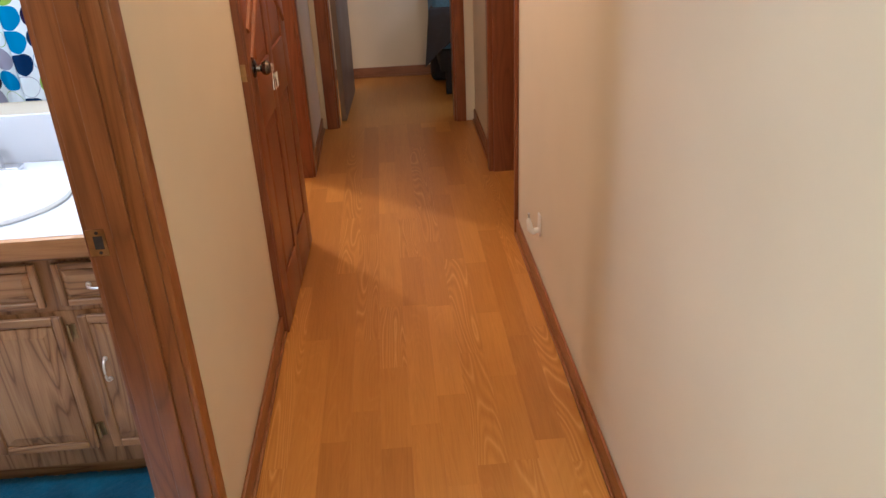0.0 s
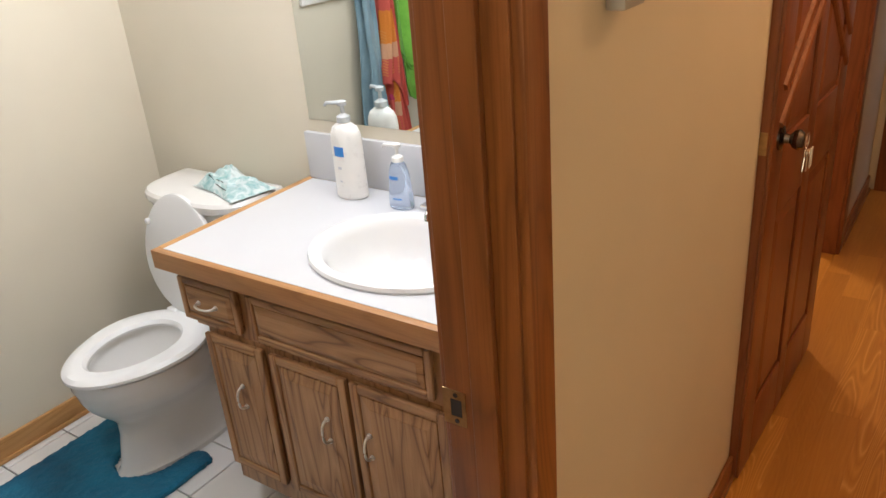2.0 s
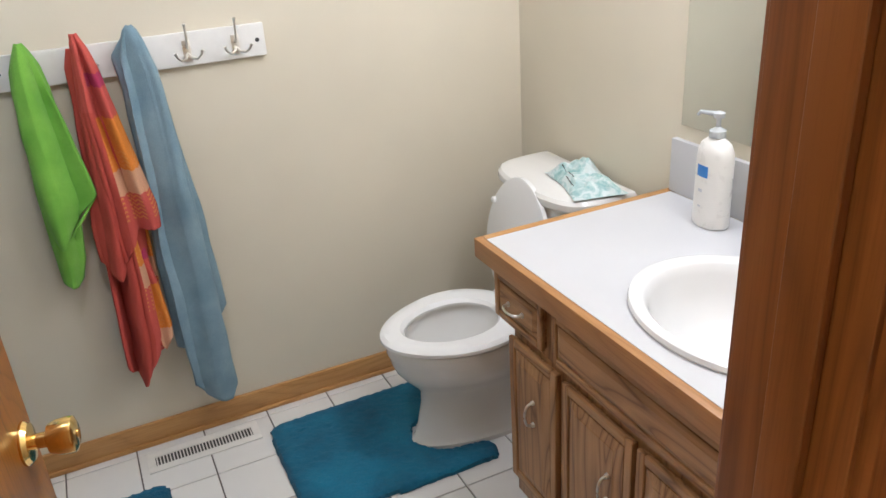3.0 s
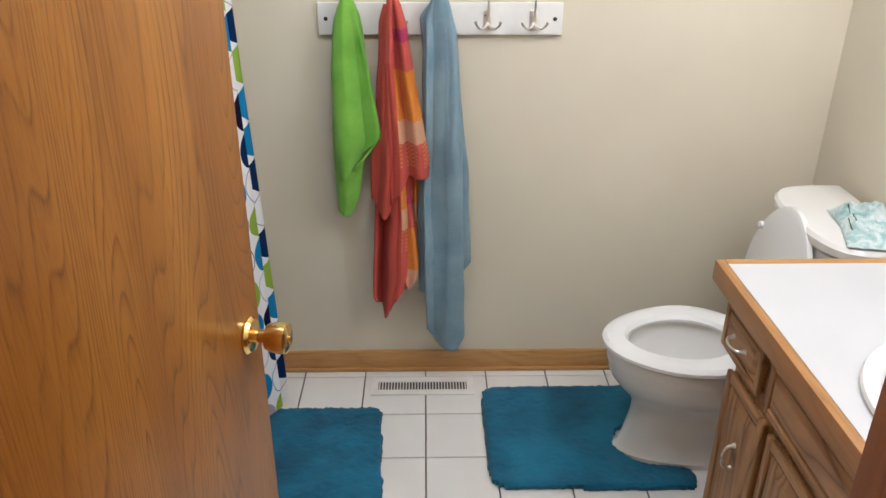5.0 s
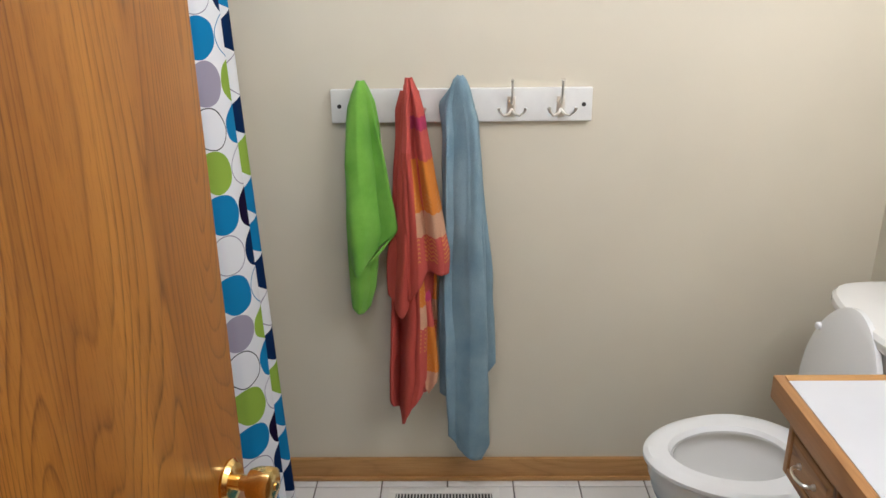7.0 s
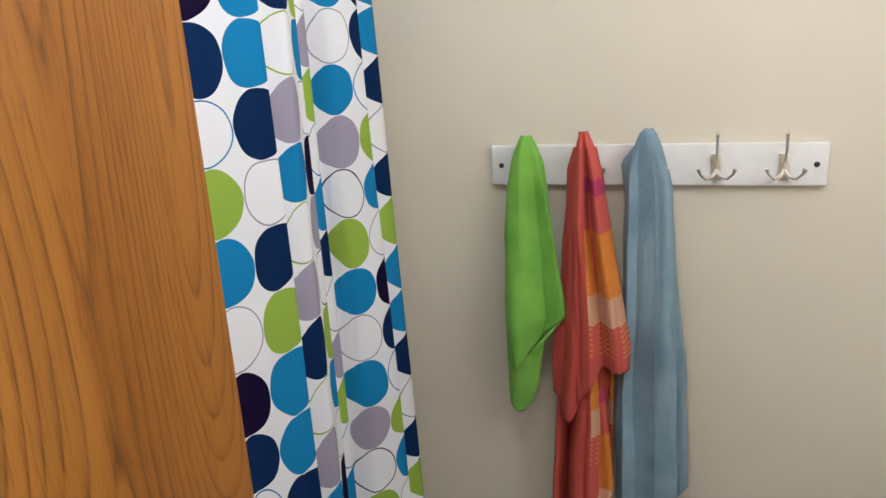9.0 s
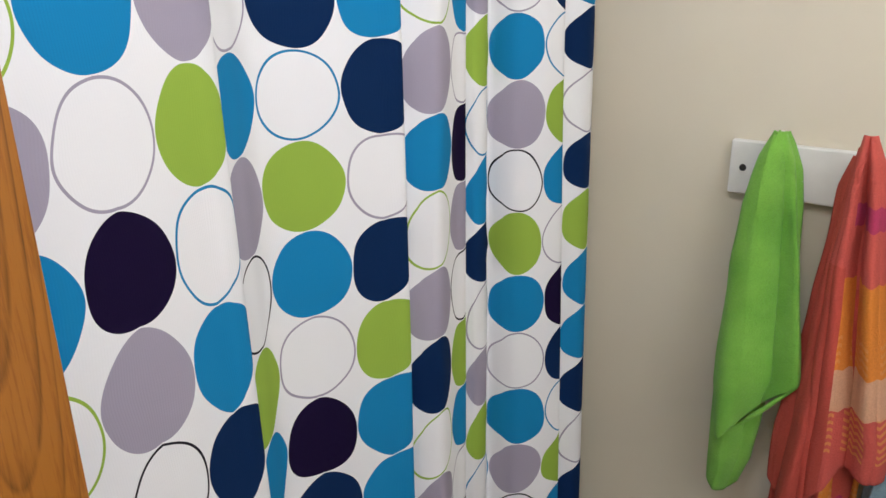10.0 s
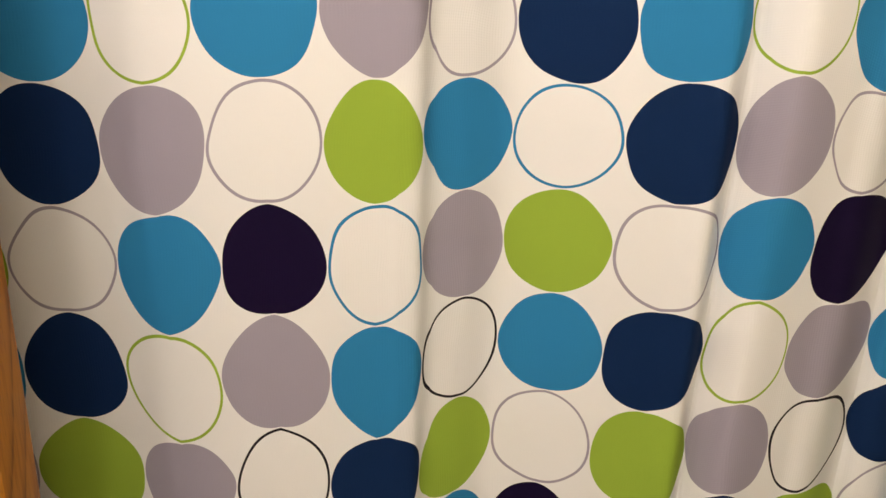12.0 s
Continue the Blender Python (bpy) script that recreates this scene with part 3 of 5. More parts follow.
def panel(name, x0, x1, z0, z1, mat, wide=0.030):
    """A door or drawer front, facing -y: a lipped slab with a groove round a bevelled raised field."""
    yb = VF - 0.0005
    yf = yb - 0.019
    holder = box_part(name, (x0 + 0.004, yf + 0.007, z0 + 0.004), (x1 - 0.004, yb, z1 - 0.004), mat, van, 0.002)
    g = 0.024 if z1 - z0 > 0.2 else 0.018
    for lo, hi, up in (((x0, z0), (x0 + g, z1), True), ((x1 - g, z0), (x1, z1), True), ((x0 + g, z0), (x1 - g, z0 + g), False), ((x0 + g, z1 - g), (x1 - g, z1), False)):
        box_part("stile" if up else "rail", (lo[0], yf, lo[1]), (hi[0], yf + 0.0125, hi[1]), VAN_Z if up else VAN_X, holder, 0.0048, seg=3)
    b = bmesh.new()
    loops = []
    for inset, y in ((g - 0.001, yf + 0.0066), (g + 0.004, yf + 0.0060), (g + 0.005, yf + 0.0035), (g + wide, yf - 0.0012), (g + wide + 0.0015, yf - 0.0022)):
        loops.append([b.verts.new(p) for p in ((x0 + inset, y, z0 + inset), (x1 - inset, y, z0 + inset), (x1 - inset, y, z1 - inset), (x0 + inset, y, z1 - inset))])
    for p, q in zip(loops, loops[1:]):
        for i in range(4):
            b.faces.new((p[i], p[(i + 1) % 4], q[(i + 1) % 4], q[i]))
    b.faces.new(loops[-1])
    part("raised_field", b, mat, holder, smooth=False)
    return holder, yf


def pull(parent, x, y, z, upright=True):
    d = Vector((0, 0, 1)) if upright else Vector((1, 0, 0))
    b = bmesh.new()
    base = Vector((x, y, z))
    pts = []
    for i in range(13):
        a = math.pi * i / 12
        pts.append(base + d * (-0.032 * math.cos(a)) + Vector((0, -0.024 * math.sin(a) ** 0.6 - 0.001, 0)))
    tube(b, pts, [0.0042 - 0.0012 * math.sin(math.pi * i / 12) for i in range(13)], 10)
    for s in (-1, 1):
        lathe(b, [(0.006, -0.005), (0.007, 0.0)], base + d * (0.032 * s), 12, "y")
    part("handle", b, NICKEL, parent, "satin nickel bow handle")


for x0, x1, hx in ((-1.212, -0.998, -1.105), (-0.372, -0.145, -0.258)):
    f, yf = panel("drawer_front", x0, x1, 0.622, 0.745, VAN_X, 0.014)
    pull(f, hx, yf - 0.0022, 0.684, False)
panel("false_front", -0.957, -0.412, 0.620, 0.745, VAN_X, 0.018)
for x0, x1, hx in ((-1.148, -0.940, -1.032), (-0.915, -0.668, -0.738), (-0.655, -0.385, -0.607), (-0.345, -0.135, -0.30)):
    f, yf = panel("cupboard_door", x0, x1, 0.165, 0.592, VAN_Z)
    pull(f, hx, yf - 0.0022, 0.43, True)
for x in (-0.375,):
    for z in (0.54, 0.22):
        bm = bmesh.new()
        lathe(bm, [(0.004, z - 0.025), (0.0045, z), (0.004, z + 0.025)], (x, VF - 0.012, 0), 10)
        add_box(bm, (x + 0.003, VF - 0.003, z - 0.022), (x + 0.014, VF - 0.0006, z + 0.022))
        part("hinge", bm, HINGE, van)

# counter with the sink's hole
SX, SY, SA, SB = -0.635, 3.930, 0.250, 0.208
ctop = thing("vanity_counter", (0, 0, 0), "white laminate vanity counter with an oak edge and white backsplash", "counter")
CX0, CX1, CY0, CY1 = -1.221, BX - 0.002, 3.680, 4.240
bm = bmesh.new()
N = 64
ring, outer = [], []
for i in range(N):
    a = 2 * math.pi * i / N
    ca, sa = math.cos(a), math.sin(a)
    ring.append((SX + (SA - 0.02) * ca, SY + (SB - 0.02) * sa))
    s = min(((CX1 - SX) / ca if ca > 1e-6 else (CX0 - SX) / ca if ca < -1e-6 else 1e9), ((CY1 - SY) / sa if sa > 1e-6 else (CY0 - SY) / sa if sa < -1e-6 else 1e9))
    outer.append((SX + s * ca, SY + s * sa))
corners = [(CX0, CY0), (CX1, CY0), (CX1, CY1), (CX0, CY1)]
for cx, cy in corners:
    j = min(range(N), key=lambda q: (outer[q][0] - cx) ** 2 + (outer[q][1] - cy) ** 2)
    outer[j] = (cx, cy)
lev = []
for z in (CZ, CZ - 0.04):
    lev.append(([bm.verts.new((x, y, z)) for x, y in ring], [bm.verts.new((x, y, z)) for x, y in outer]))
for i in range(N):
    j = (i + 1) % N
    for r, o in lev:
        bm.faces.new((r[i], r[j], o[j], o[i]))
    bm.faces.new((lev[0][0][i], lev[0][0][j], lev[1][0][j], lev[1][0][i]))
    bm.faces.new((lev[0][1][i], lev[0][1][j], lev[1][1][j], lev[1][1][i]))
part("top", bm, COUNTER, ctop, smooth=False)
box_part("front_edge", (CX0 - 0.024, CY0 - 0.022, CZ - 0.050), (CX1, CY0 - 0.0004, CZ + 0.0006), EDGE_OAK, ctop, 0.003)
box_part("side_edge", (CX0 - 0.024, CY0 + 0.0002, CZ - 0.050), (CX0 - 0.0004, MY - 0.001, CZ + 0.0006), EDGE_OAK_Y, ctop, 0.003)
box_part("backsplash", (CX0 - 0.010, CY1 + 0.0005, CZ + 0.0008), (CX1, MY - 0.0006, CZ + 0.145), COUNTER, ctop, 0.002)

sink = thing("sink_basin", (SX, SY, CZ), "white oval drop-in porcelain sink in the vanity counter", "sink")
bm = bmesh.new()
prof = [(1.0, 0.0006), (1.012, 0.006), (1.0, 0.014), (0.96, 0.018), (0.90, 0.016), (0.855, 0.008), (0.82, -0.012), (0.77, -0.05), (0.66, -0.095), (0.45, -0.128), (0.2, -0.138), (0.09, -0.140)]
rings = []
for r, h in prof:
    rings.append([bm.verts.new((r * SA * math.cos(2 * math.pi * i / 64), r * SB * math.sin(2 * math.pi * i / 64) - (0.012 * max(0, 0.9 - r)), h)) for i in range(64)])
for a, b in zip(rings, rings[1:]):
    for i in range(64):
        bm.faces.new((a[i], a[(i + 1) % 64], b[(i + 1) % 64], b[i]))
part("bowl", bm, SINKM, sink)
bm = bmesh.new()
lathe(bm, [(0.0, -0.134), (0.016, -0.134), (0.024, -0.137), (0.026, -0.141)], (0, -0.009, 0), 24, cap=False)
part("drain", bm, CHROME, sink)

fau = thing("faucet", (-0.684, 4.180, CZ), "low chrome bathroom faucet with a clear ball handle", "faucet")
bm = bmesh.new()
add_box(bm, (-0.078, -0.024, 0.0008), (0.078, 0.024, 0.014), 0.006, 3)
lathe(bm, [(0.030, 0.012), (0.027, 0.04), (0.022, 0.055)], (0, 0, 0), 24)
part("base", bm, CHROME, fau)
bm = bmesh.new()
tube(bm, [(0, -0.005, 0.035), (0.012, -0.05, 0.052), (0.022, -0.095, 0.048), (0.026, -0.125, 0.036), (0.027, -0.128, 0.026)], [0.019, 0.016, 0.013, 0.012, 0.010], 16)
part("spout", bm, CHROME, fau)
bm = bmesh.new()
lathe(bm, [(0.012, 0.052), (0.020, 0.066), (0.032, 0.080), (0.034, 0.092), (0.028, 0.104), (0.0, 0.108)], (-0.02, 0, 0), 10)
part("handle", bm, PUMPC, fau, "clear faceted ball handle")
bm = bmesh.new()
tube(bm, [(0.0, 0.018, 0.012), (0, 0.020, 0.05)], 0.003, 8)
lathe(bm, [(0.002, 0.048), (0.006, 0.055), (0.003, 0.062)], (0, 0.020, 0), 10)
part("drain_lever", bm, CHROME, fau)


def pump(parent, x, y, z, s=1.0, turn=0.4, mat=None):
    b = bmesh.new()
    lathe(b, [(0.017 * s, z), (0.017 * s, z + 0.014 * s), (0.010 * s, z + 0.018 * s), (0.005 * s, z + 0.022 * s), (0.005 * s, z + 0.040 * s), (0.011 * s, z + 0.042 * s), (0.012 * s, z + 0.052 * s), (0.006 * s, z + 0.055 * s)], (x, y, 0), 20)
    d = Vector((math.cos(turn), math.sin(turn), 0))
    o = Vector((x, y, z + 0.049 * s))
    tube(b, [o, o + d * 0.02 * s, o + d * 0.040 * s, o + d * 0.046 * s + Vector((0, 0, -0.008 * s))], [0.006 * s, 0.005 * s, 0.0042 * s, 0.0035 * s], 10)
    part("pump", b, mat or PUMPC, parent, "pump dispenser top")


lot = thing("lotion_bottle", (-1.000, 4.170, CZ + 0.0008), "large white lotion bottle with a pump and a blue label", "bottle")
bm = bmesh.new()
lathe(bm, [(0.90, 0.0), (1.0, 0.006), (1.0, 0.02), (0.98, 0.12), (0.98, 0.175), (0.93, 0.198), (0.78, 0.216), (0.52, 0.227), (0.38, 0.231), (0.36, 0.235)], (0, 0, 0), 40, "z", 0.052, 0.036)
part("body", bm, LOTION, lot)
pump(lot, 0, 0, 0.233, 1.15, math.pi + 0.35)


def label_patch(name, parent, a0, a1, z0, z1, rx, ry, mat, out=0.0008, n=14):
    """A thin label that follows an oval bottle."""
    b = bmesh.new()
    rows = []
    for z in (z0, z1):
        rows.append([b.verts.new(((rx + out) * math.cos(a0 + (a1 - a0) * i / n), (ry + out) * math.sin(a0 + (a1 - a0) * i / n), z)) for i in range(n + 1)])
    for i in range(n):
        b.faces.new((rows[0][i], rows[0][i + 1], rows[1][i + 1], rows[1][i]))
    part(name, b, mat, parent)


lot.scale = (0.97, 0.97, 0.93)
A = -math.pi / 2
label_patch("label", lot, A - 0.45, A + 0.28, 0.135, 0.165, 0.0505, 0.035, BLUE_LABEL)
label_patch("print_line", lot, A - 0.25, A + 0.02, 0.095, 0.103, 0.0508, 0.0353, GREY_BAR)
label_patch("print_line", lot, A - 0.2, A - 0.02, 0.055, 0.060, 0.0512, 0.0356, GREY_BAR)

soap = thing("soap_bottle", (-0.816, 4.156, CZ + 0.0008), "small clear blue hand soap bottle with a white pump", "bottle")
bm = bmesh.new()
lathe(bm, [(0.92, 0.0), (1.0, 0.005), (0.98, 0.03), (0.88, 0.07), (0.80, 0.10), (0.62, 0.122), (0.42, 0.130)], (0, 0, 0), 32, "z", 0.038, 0.026)
part("body", bm, SOAP, soap)
pump(soap, 0, 0, 0.130, 0.9, math.pi + 0.2, WHITE_PAINT)
label_patch("label", soap, A - 0.5, A + 0.35, 0.085, 0.094, 0.0340, 0.0235, BLUE_LABEL)
label_patch("print_line", soap, A - 0.2, A + 0.5, 0.030, 0.034, 0.0378, 0.0258, BLUE_LABEL)

mir = thing("wall_mirror", (0, 0, 0), "large frameless mirror above the vanity reflecting the shower curtain", "mirror")
bm = bmesh.new()
add_box(bm, (-1.212, MY - 0.005, 1.008), (BX - 0.004, MY - 0.0006, 1.98), 0.0)
part("glass", bm, MIRROR, mir, smooth=False)

# vanity light above the mirror, where the light comes from
vl = thing("vanity_light_bar", (-0.22, 0, 0), "bar light with four round bulbs above the mirror", "light")
box_part("bar", (-1.10, MY - 0.05, 2.02), (-0.30, MY - 0.0006, 2.12), CHROME, vl, 0.005)

# toilet
TX = -1.575
toi = thing("toilet", (TX, -0.014, 0), "white two-piece toilet with the lid raised against the tank", "toilet")


def egg(t, y0, y1, w, power=1.0):
    """Outline of the bowl: y0 front tip, y1 back, w half width."""
    a = 2 * math.pi * t
    yc = y0 + (y1 - y0) * 0.56
    s, c = math.sin(a), math.cos(a)
    y = yc - (yc - y0) * c if c > 0 else yc - (y1 - yc) * c
    x = w * s * (1 - 0.10 * max(0, c) ** 2)
    return x, y


def egg_loft(bm, levels, n=48, cap=True):
    rings = []
    for z, y0, y1, w in levels:
        rings.append([bm.verts.new((*egg(i / n, y0, y1, w), z)) for i in range(n)])
    for a, b in zip(rings, rings[1:]):
        for i in range(n):
            bm.faces.new((a[i], a[(i + 1) % n], b[(i + 1) % n], b[i]))
    if cap:
        bm.faces.new(rings[0][::-1])
        bm.faces.new(rings[-1])
    return rings


bm = bmesh.new()
egg_loft(bm, [
    (0.001, 3.585, 4.10, 0.104), (0.018, 3.582, 4.10, 0.105), (0.032, 3.598, 4.09, 0.094), (0.08, 3.612, 4.07, 0.088), (0.15, 3.628, 4.05, 0.088),
    (0.19, 3.630, 4.04, 0.092), (0.215, 3.614, 4.03, 0.106), (0.245, 3.586, 4.02, 0.132), (0.28, 3.560, 4.00, 0.156), (0.31, 3.548, 4.00, 0.170), (0.335, 3.543, 3.99, 0.175), (0.350, 3.537, 3.985, 0.181), (0.382, 3.536, 3.98, 0.181),
    (0.387, 3.545, 3.975, 0.173), (0.387, 3.60, 3.90, 0.125), (0.370, 3.598, 3.90, 0.127), (0.345, 3.605, 3.89, 0.120), (0.29, 3.635, 3.87, 0.098), (0.235, 3.675, 3.84, 0.070), (0.20, 3.70, 3.82, 0.045), (0.18, 3.73, 3.79, 0.02)])
part("bowl", bm, PORCELAIN, toi)
bm = bmesh.new()
bm.faces.new([bm.verts.new((*egg(i / 40, 3.655, 3.855, 0.084), 0.262)) for i in range(40)])
part("water", bm, WATER, toi, "still water in the bowl")
bm = bmesh.new()
add_box(bm, (-0.105, 3.95, 0.001), (0.105, 4.20, 0.20), 0.04, 4)
add_box(bm, (-0.11, 3.95, 0.19), (0.11, 4.22, 0.395), 0.03, 4)
part("back_base", bm, PORCELAIN, toi)
bm = bmesh.new()
n = 56
oo = [egg(i / n, 3.522, 3.985, 0.188) for i in range(n)]
ii = [egg(i / n, 3.595, 3.895, 0.112) for i in range(n)]
rows = []
for off, z, src in ((0.0, 0.392, oo), (0.0, 0.402, oo), (0.012, 0.412, oo), (0.0, 0.413, None), (-0.010, 0.411, ii), (0.0, 0.400, ii), (0.0, 0.392, ii)):
    if src is None:
        rows.append([bm.verts.new(((a[0] + b[0]) / 2, (a[1] + b[1]) / 2, z)) for a, b in zip(oo, ii)])
    else:
        cx, cy = 0, 3.78
        rows.append([bm.verts.new((x - off * (1 if x > 0 else -1) * min(1, abs(x) / 0.1), y - off * (1 if y > cy else -1) * min(1, abs(y - cy) / 0.15), z)) for x, y in src])
for a, b in zip(rows, rows[1:] + rows[:1]):
    for i in range(n):
        bm.faces.new((a[i], a[(i + 1) % n], b[(i + 1) % n], b[i]))
part("seat", bm, SEAT, toi, "white plastic toilet seat")
# raised lid: an egg plate leaning on the tank
bm = bmesh.new()
n = 48
out = [egg(i / n, 0.0, 0.405, 0.182) for i in range(n)]
f1 = [bm.verts.new((x, 0.0, 0.405 - y)) for x, y in out]
f2 = [bm.verts.new((x, 0.014, 0.405 - y)) for x, y in out]
fi = [bm.verts.new((x * 0.95, -0.004, 0.2025 + (0.2025 - y) * 0.95)) for x, y in out]
for i in range(n):
    j = (i + 1) % n
    bm.faces.new((f1[i], f1[j], f2[j], f2[i]))
    bm.faces.new((f1[i], f1[j], fi[j], fi[i]))
bm.faces.new(fi)
bm.faces.new(f2)
part("lid", bm, SEAT, toi, "raised white lid", m=Matrix.Translation((0, 3.955, 0.405)) @ Matrix.Rotation(radians(-7), 4, "X"))
for sx in (-0.07, 0.07):
    bm = bmesh.new()
    add_box(bm, (sx - 0.022, 3.940, 0.388), (sx + 0.022, 3.975, 0.418), 0.008, 3)
    part("seat_hinge", bm, SEAT, toi)
for sx in (-0.140, 0.140):
    bm = bmesh.new()
    lathe(bm, [(0.0, -0.014), (0.007, -0.0135), (0.010, -0.011), (0.011, -0.003)], (sx, 0.0, 0.298), 14, "y")
    part("lid_bumper", bm, SEAT, toi, m=Matrix.Translation((0, 3.955, 0.405)) @ Matrix.Rotation(radians(-7), 4, "X"))


def tank_ring(bm, z, grow):
    """Plan of the tank: wide at the wall, chamfered towards the front."""
    half = [(0.0, 4.008), (0.05, 4.010), (0.10, 4.015), (0.145, 4.025), (0.175, 4.038), (0.198, 4.056), (0.212, 4.080), (0.220, 4.110), (0.225, 4.150), (0.225, 4.235)]
    pts = [(-x, y) for x, y in half[:0:-1]] + half
    return [bm.verts.new((x * (1 + grow / 0.225), y - grow if y < 4.2 else y + grow * 0.3, z)) for x, y in pts]


def skin(bm, rings):
    m = len(rings[0])
    for a, b in zip(rings, rings[1:]):
        for i in range(m):
            bm.faces.new((a[i], a[(i + 1) % m], b[(i + 1) % m], b[i]))
    bm.faces.new(rings[0][::-1])
    bm.faces.new(rings[-1])


bm = bmesh.new()
skin(bm, [tank_ring(bm, 0.396, -0.035), tank_ring(bm, 0.42, -0.022), tank_ring(bm, 0.60, -0.008), tank_ring(bm, 0.752, 0.0)])
part("tank", bm, PORCELAIN, toi)
bm = bmesh.new()
skin(bm, [tank_ring(bm, 0.7525, 0.006), tank_ring(bm, 0.760, 0.011), tank_ring(bm, 0.778, 0.011), tank_ring(bm, 0.788, 0.004), tank_ring(bm, 0.791, -0.012)])
part("tank_lid", bm, PORCELAIN, toi)
bm = bmesh.new()
lathe(bm, [(0.011, -0.016), (0.013, -0.004), (0.013, 0.02)], (-0.145, 4.035, 0.70), 14, "y")
tube(bm, [(-0.145, 4.022, 0.70), (-0.11, 4.008, 0.695), (-0.085, 4.0, 0.690)], [0.006, 0.005, 0.006], 10)
part("flush_lever", bm, CHROME, toi)

# packet of wipes on the tank
cl = thing("wipes_packet", (-1.470, 4.140, 0.7915), "crumpled mint and white plastic wipes packet on the toilet tank", "packet")
cl.rotation_euler = (0, 0, radians(-14))
bm = bmesh.new()
G = 44


def packet_z(u, v):
    e = max(0.0, 1 - abs(u) ** 5) * max(0.0, 1 - abs(v) ** 3.2)
    q = noise.noise(Vector((u * 1.7 + v, v * 1.6, 7.0)))
    q2 = noise.noise(Vector((u * 6 + v * 3, v * 4 - u * 2, 1.0)))
    fold = 1 - abs(noise.noise(Vector((u * 2.6 - v * 2.2, v * 2.0, 4.0)))) * 2
    return 0.004 + e * (0.026 + 0.014 * q + 0.006 * q2 + 0.010 * max(0, fold)) * (1.12 - 0.35 * u)


top_grid, low_grid = [], []
for i in range(G + 1):
    a, c = [], []
    for j in range(G + 1):
        u, v = i / G * 2 - 1, j / G * 2 - 1
        w = 1 + 0.05 * noise.noise(Vector((u * 3, v * 3, 3)))
        x, y = u * 0.125 * w, v * (0.068 + 0.012 * abs(u)) * w
        z = packet_z(u, v)
        a.append(bm.verts.new((x, y, z)))
        c.append(bm.verts.new((x, y, max(0.0006, 0.0035 - 0.003 * (1 - max(abs(u), abs(v)))))))
    top_grid.append(a)
    low_grid.append(c)
for i in range(G):
    for j in range(G):
        bm.faces.new((top_grid[i][j], top_grid[i + 1][j], top_grid[i + 1][j + 1], top_grid[i][j + 1]))
        bm.faces.new((low_grid[i][j], low_grid[i][j + 1], low_grid[i + 1][j + 1], low_grid[i + 1][j]))
for k in range(G):
    for a, b2, c, d in ((top_grid[k][0], top_grid[k + 1][0], low_grid[k + 1][0], low_grid[k][0]), (top_grid[k + 1][G], top_grid[k][G], low_grid[k][G], low_grid[k + 1][G]),
                        (top_grid[0][k + 1], top_grid[0][k], low_grid[0][k], low_grid[0][k + 1]), (top_grid[G][k], top_grid[G][k + 1], low_grid[G][k + 1], low_grid[G][k])):
        bm.faces.new((a, b2, c, d))
part("wrapper", bm, PACKET, cl)
for u0, u1, v0 in ((-0.55, 0.15, -0.62), (-0.1, 0.5, -0.80)):
    bm = bmesh.new()
    pts = []
    for k in range(13):
        u = u0 + (u1 - u0) * k / 12
        pts.append([bm.verts.new((u * 0.125, v * (0.068 + 0.012 * abs(u)), packet_z(u, v) + 0.0012)) for v in (v0, v0 + 0.03)])
    for p, q in zip(pts, pts[1:]):
        bm.faces.new((p[0], q[0], q[1], p[1]))
    part("print_line", bm, DARK, cl)

# towel rack
RX = WX + 0.0006
rack = thing("towel_rack", (RX, 3.042, 1.234), "white wooden towel rack board with five triple nickel hooks", "rack")
bm = bmesh.new()
add_box(bm, (0, -0.358, -0.046), (0.018, 0.358, 0.046), 0.004, 3)
part("board", bm, WHITE_PAINT, rack)
for y in (-0.335, 0.335):
    bm = bmesh.new()
    lathe(bm, [(0.0065, 0.0175), (0.005, 0.0195)], (0, y, 0.0), 14, "x")
    part("screw", bm, DARK, rack)
HOOKS = (-0.272, -0.135, 0.0, 0.137, 0.272)


def hook_at(y, reach=1.0):
    b = bmesh.new()
    add_box(b, (0.018, y - 0.011, -0.032), (0.022, y + 0.011, 0.024), 0.0018, 2)

    def out(points):
        return [(0.021 + (px - 0.021) * reach, py, pz) for px, py, pz in points]

    tube(b, out([(0.021, y, 0.004), (0.034, y, 0.012), (0.046, y, 0.035), (0.050, y, 0.066), (0.052, y, 0.072)]), [0.0045, 0.0038, 0.0032, 0.0034, 0.0055], 10)
    for s in (-1, 1):
        tube(b, out([(0.021, y, -0.012), (0.034, y + s * 0.008, -0.022), (0.045, y + s * 0.022, -0.025), (0.052, y + s * 0.033, -0.014), (0.054, y + s * 0.037, -0.002)]), [0.0045, 0.004, 0.0034, 0.0032, 0.005], 10)
    part("hook", b, NICKEL, rack, "triple nickel hook")


for i, y in enumerate(HOOKS):
    hook_at(y, 0.55 if i < 3 else 1.0)


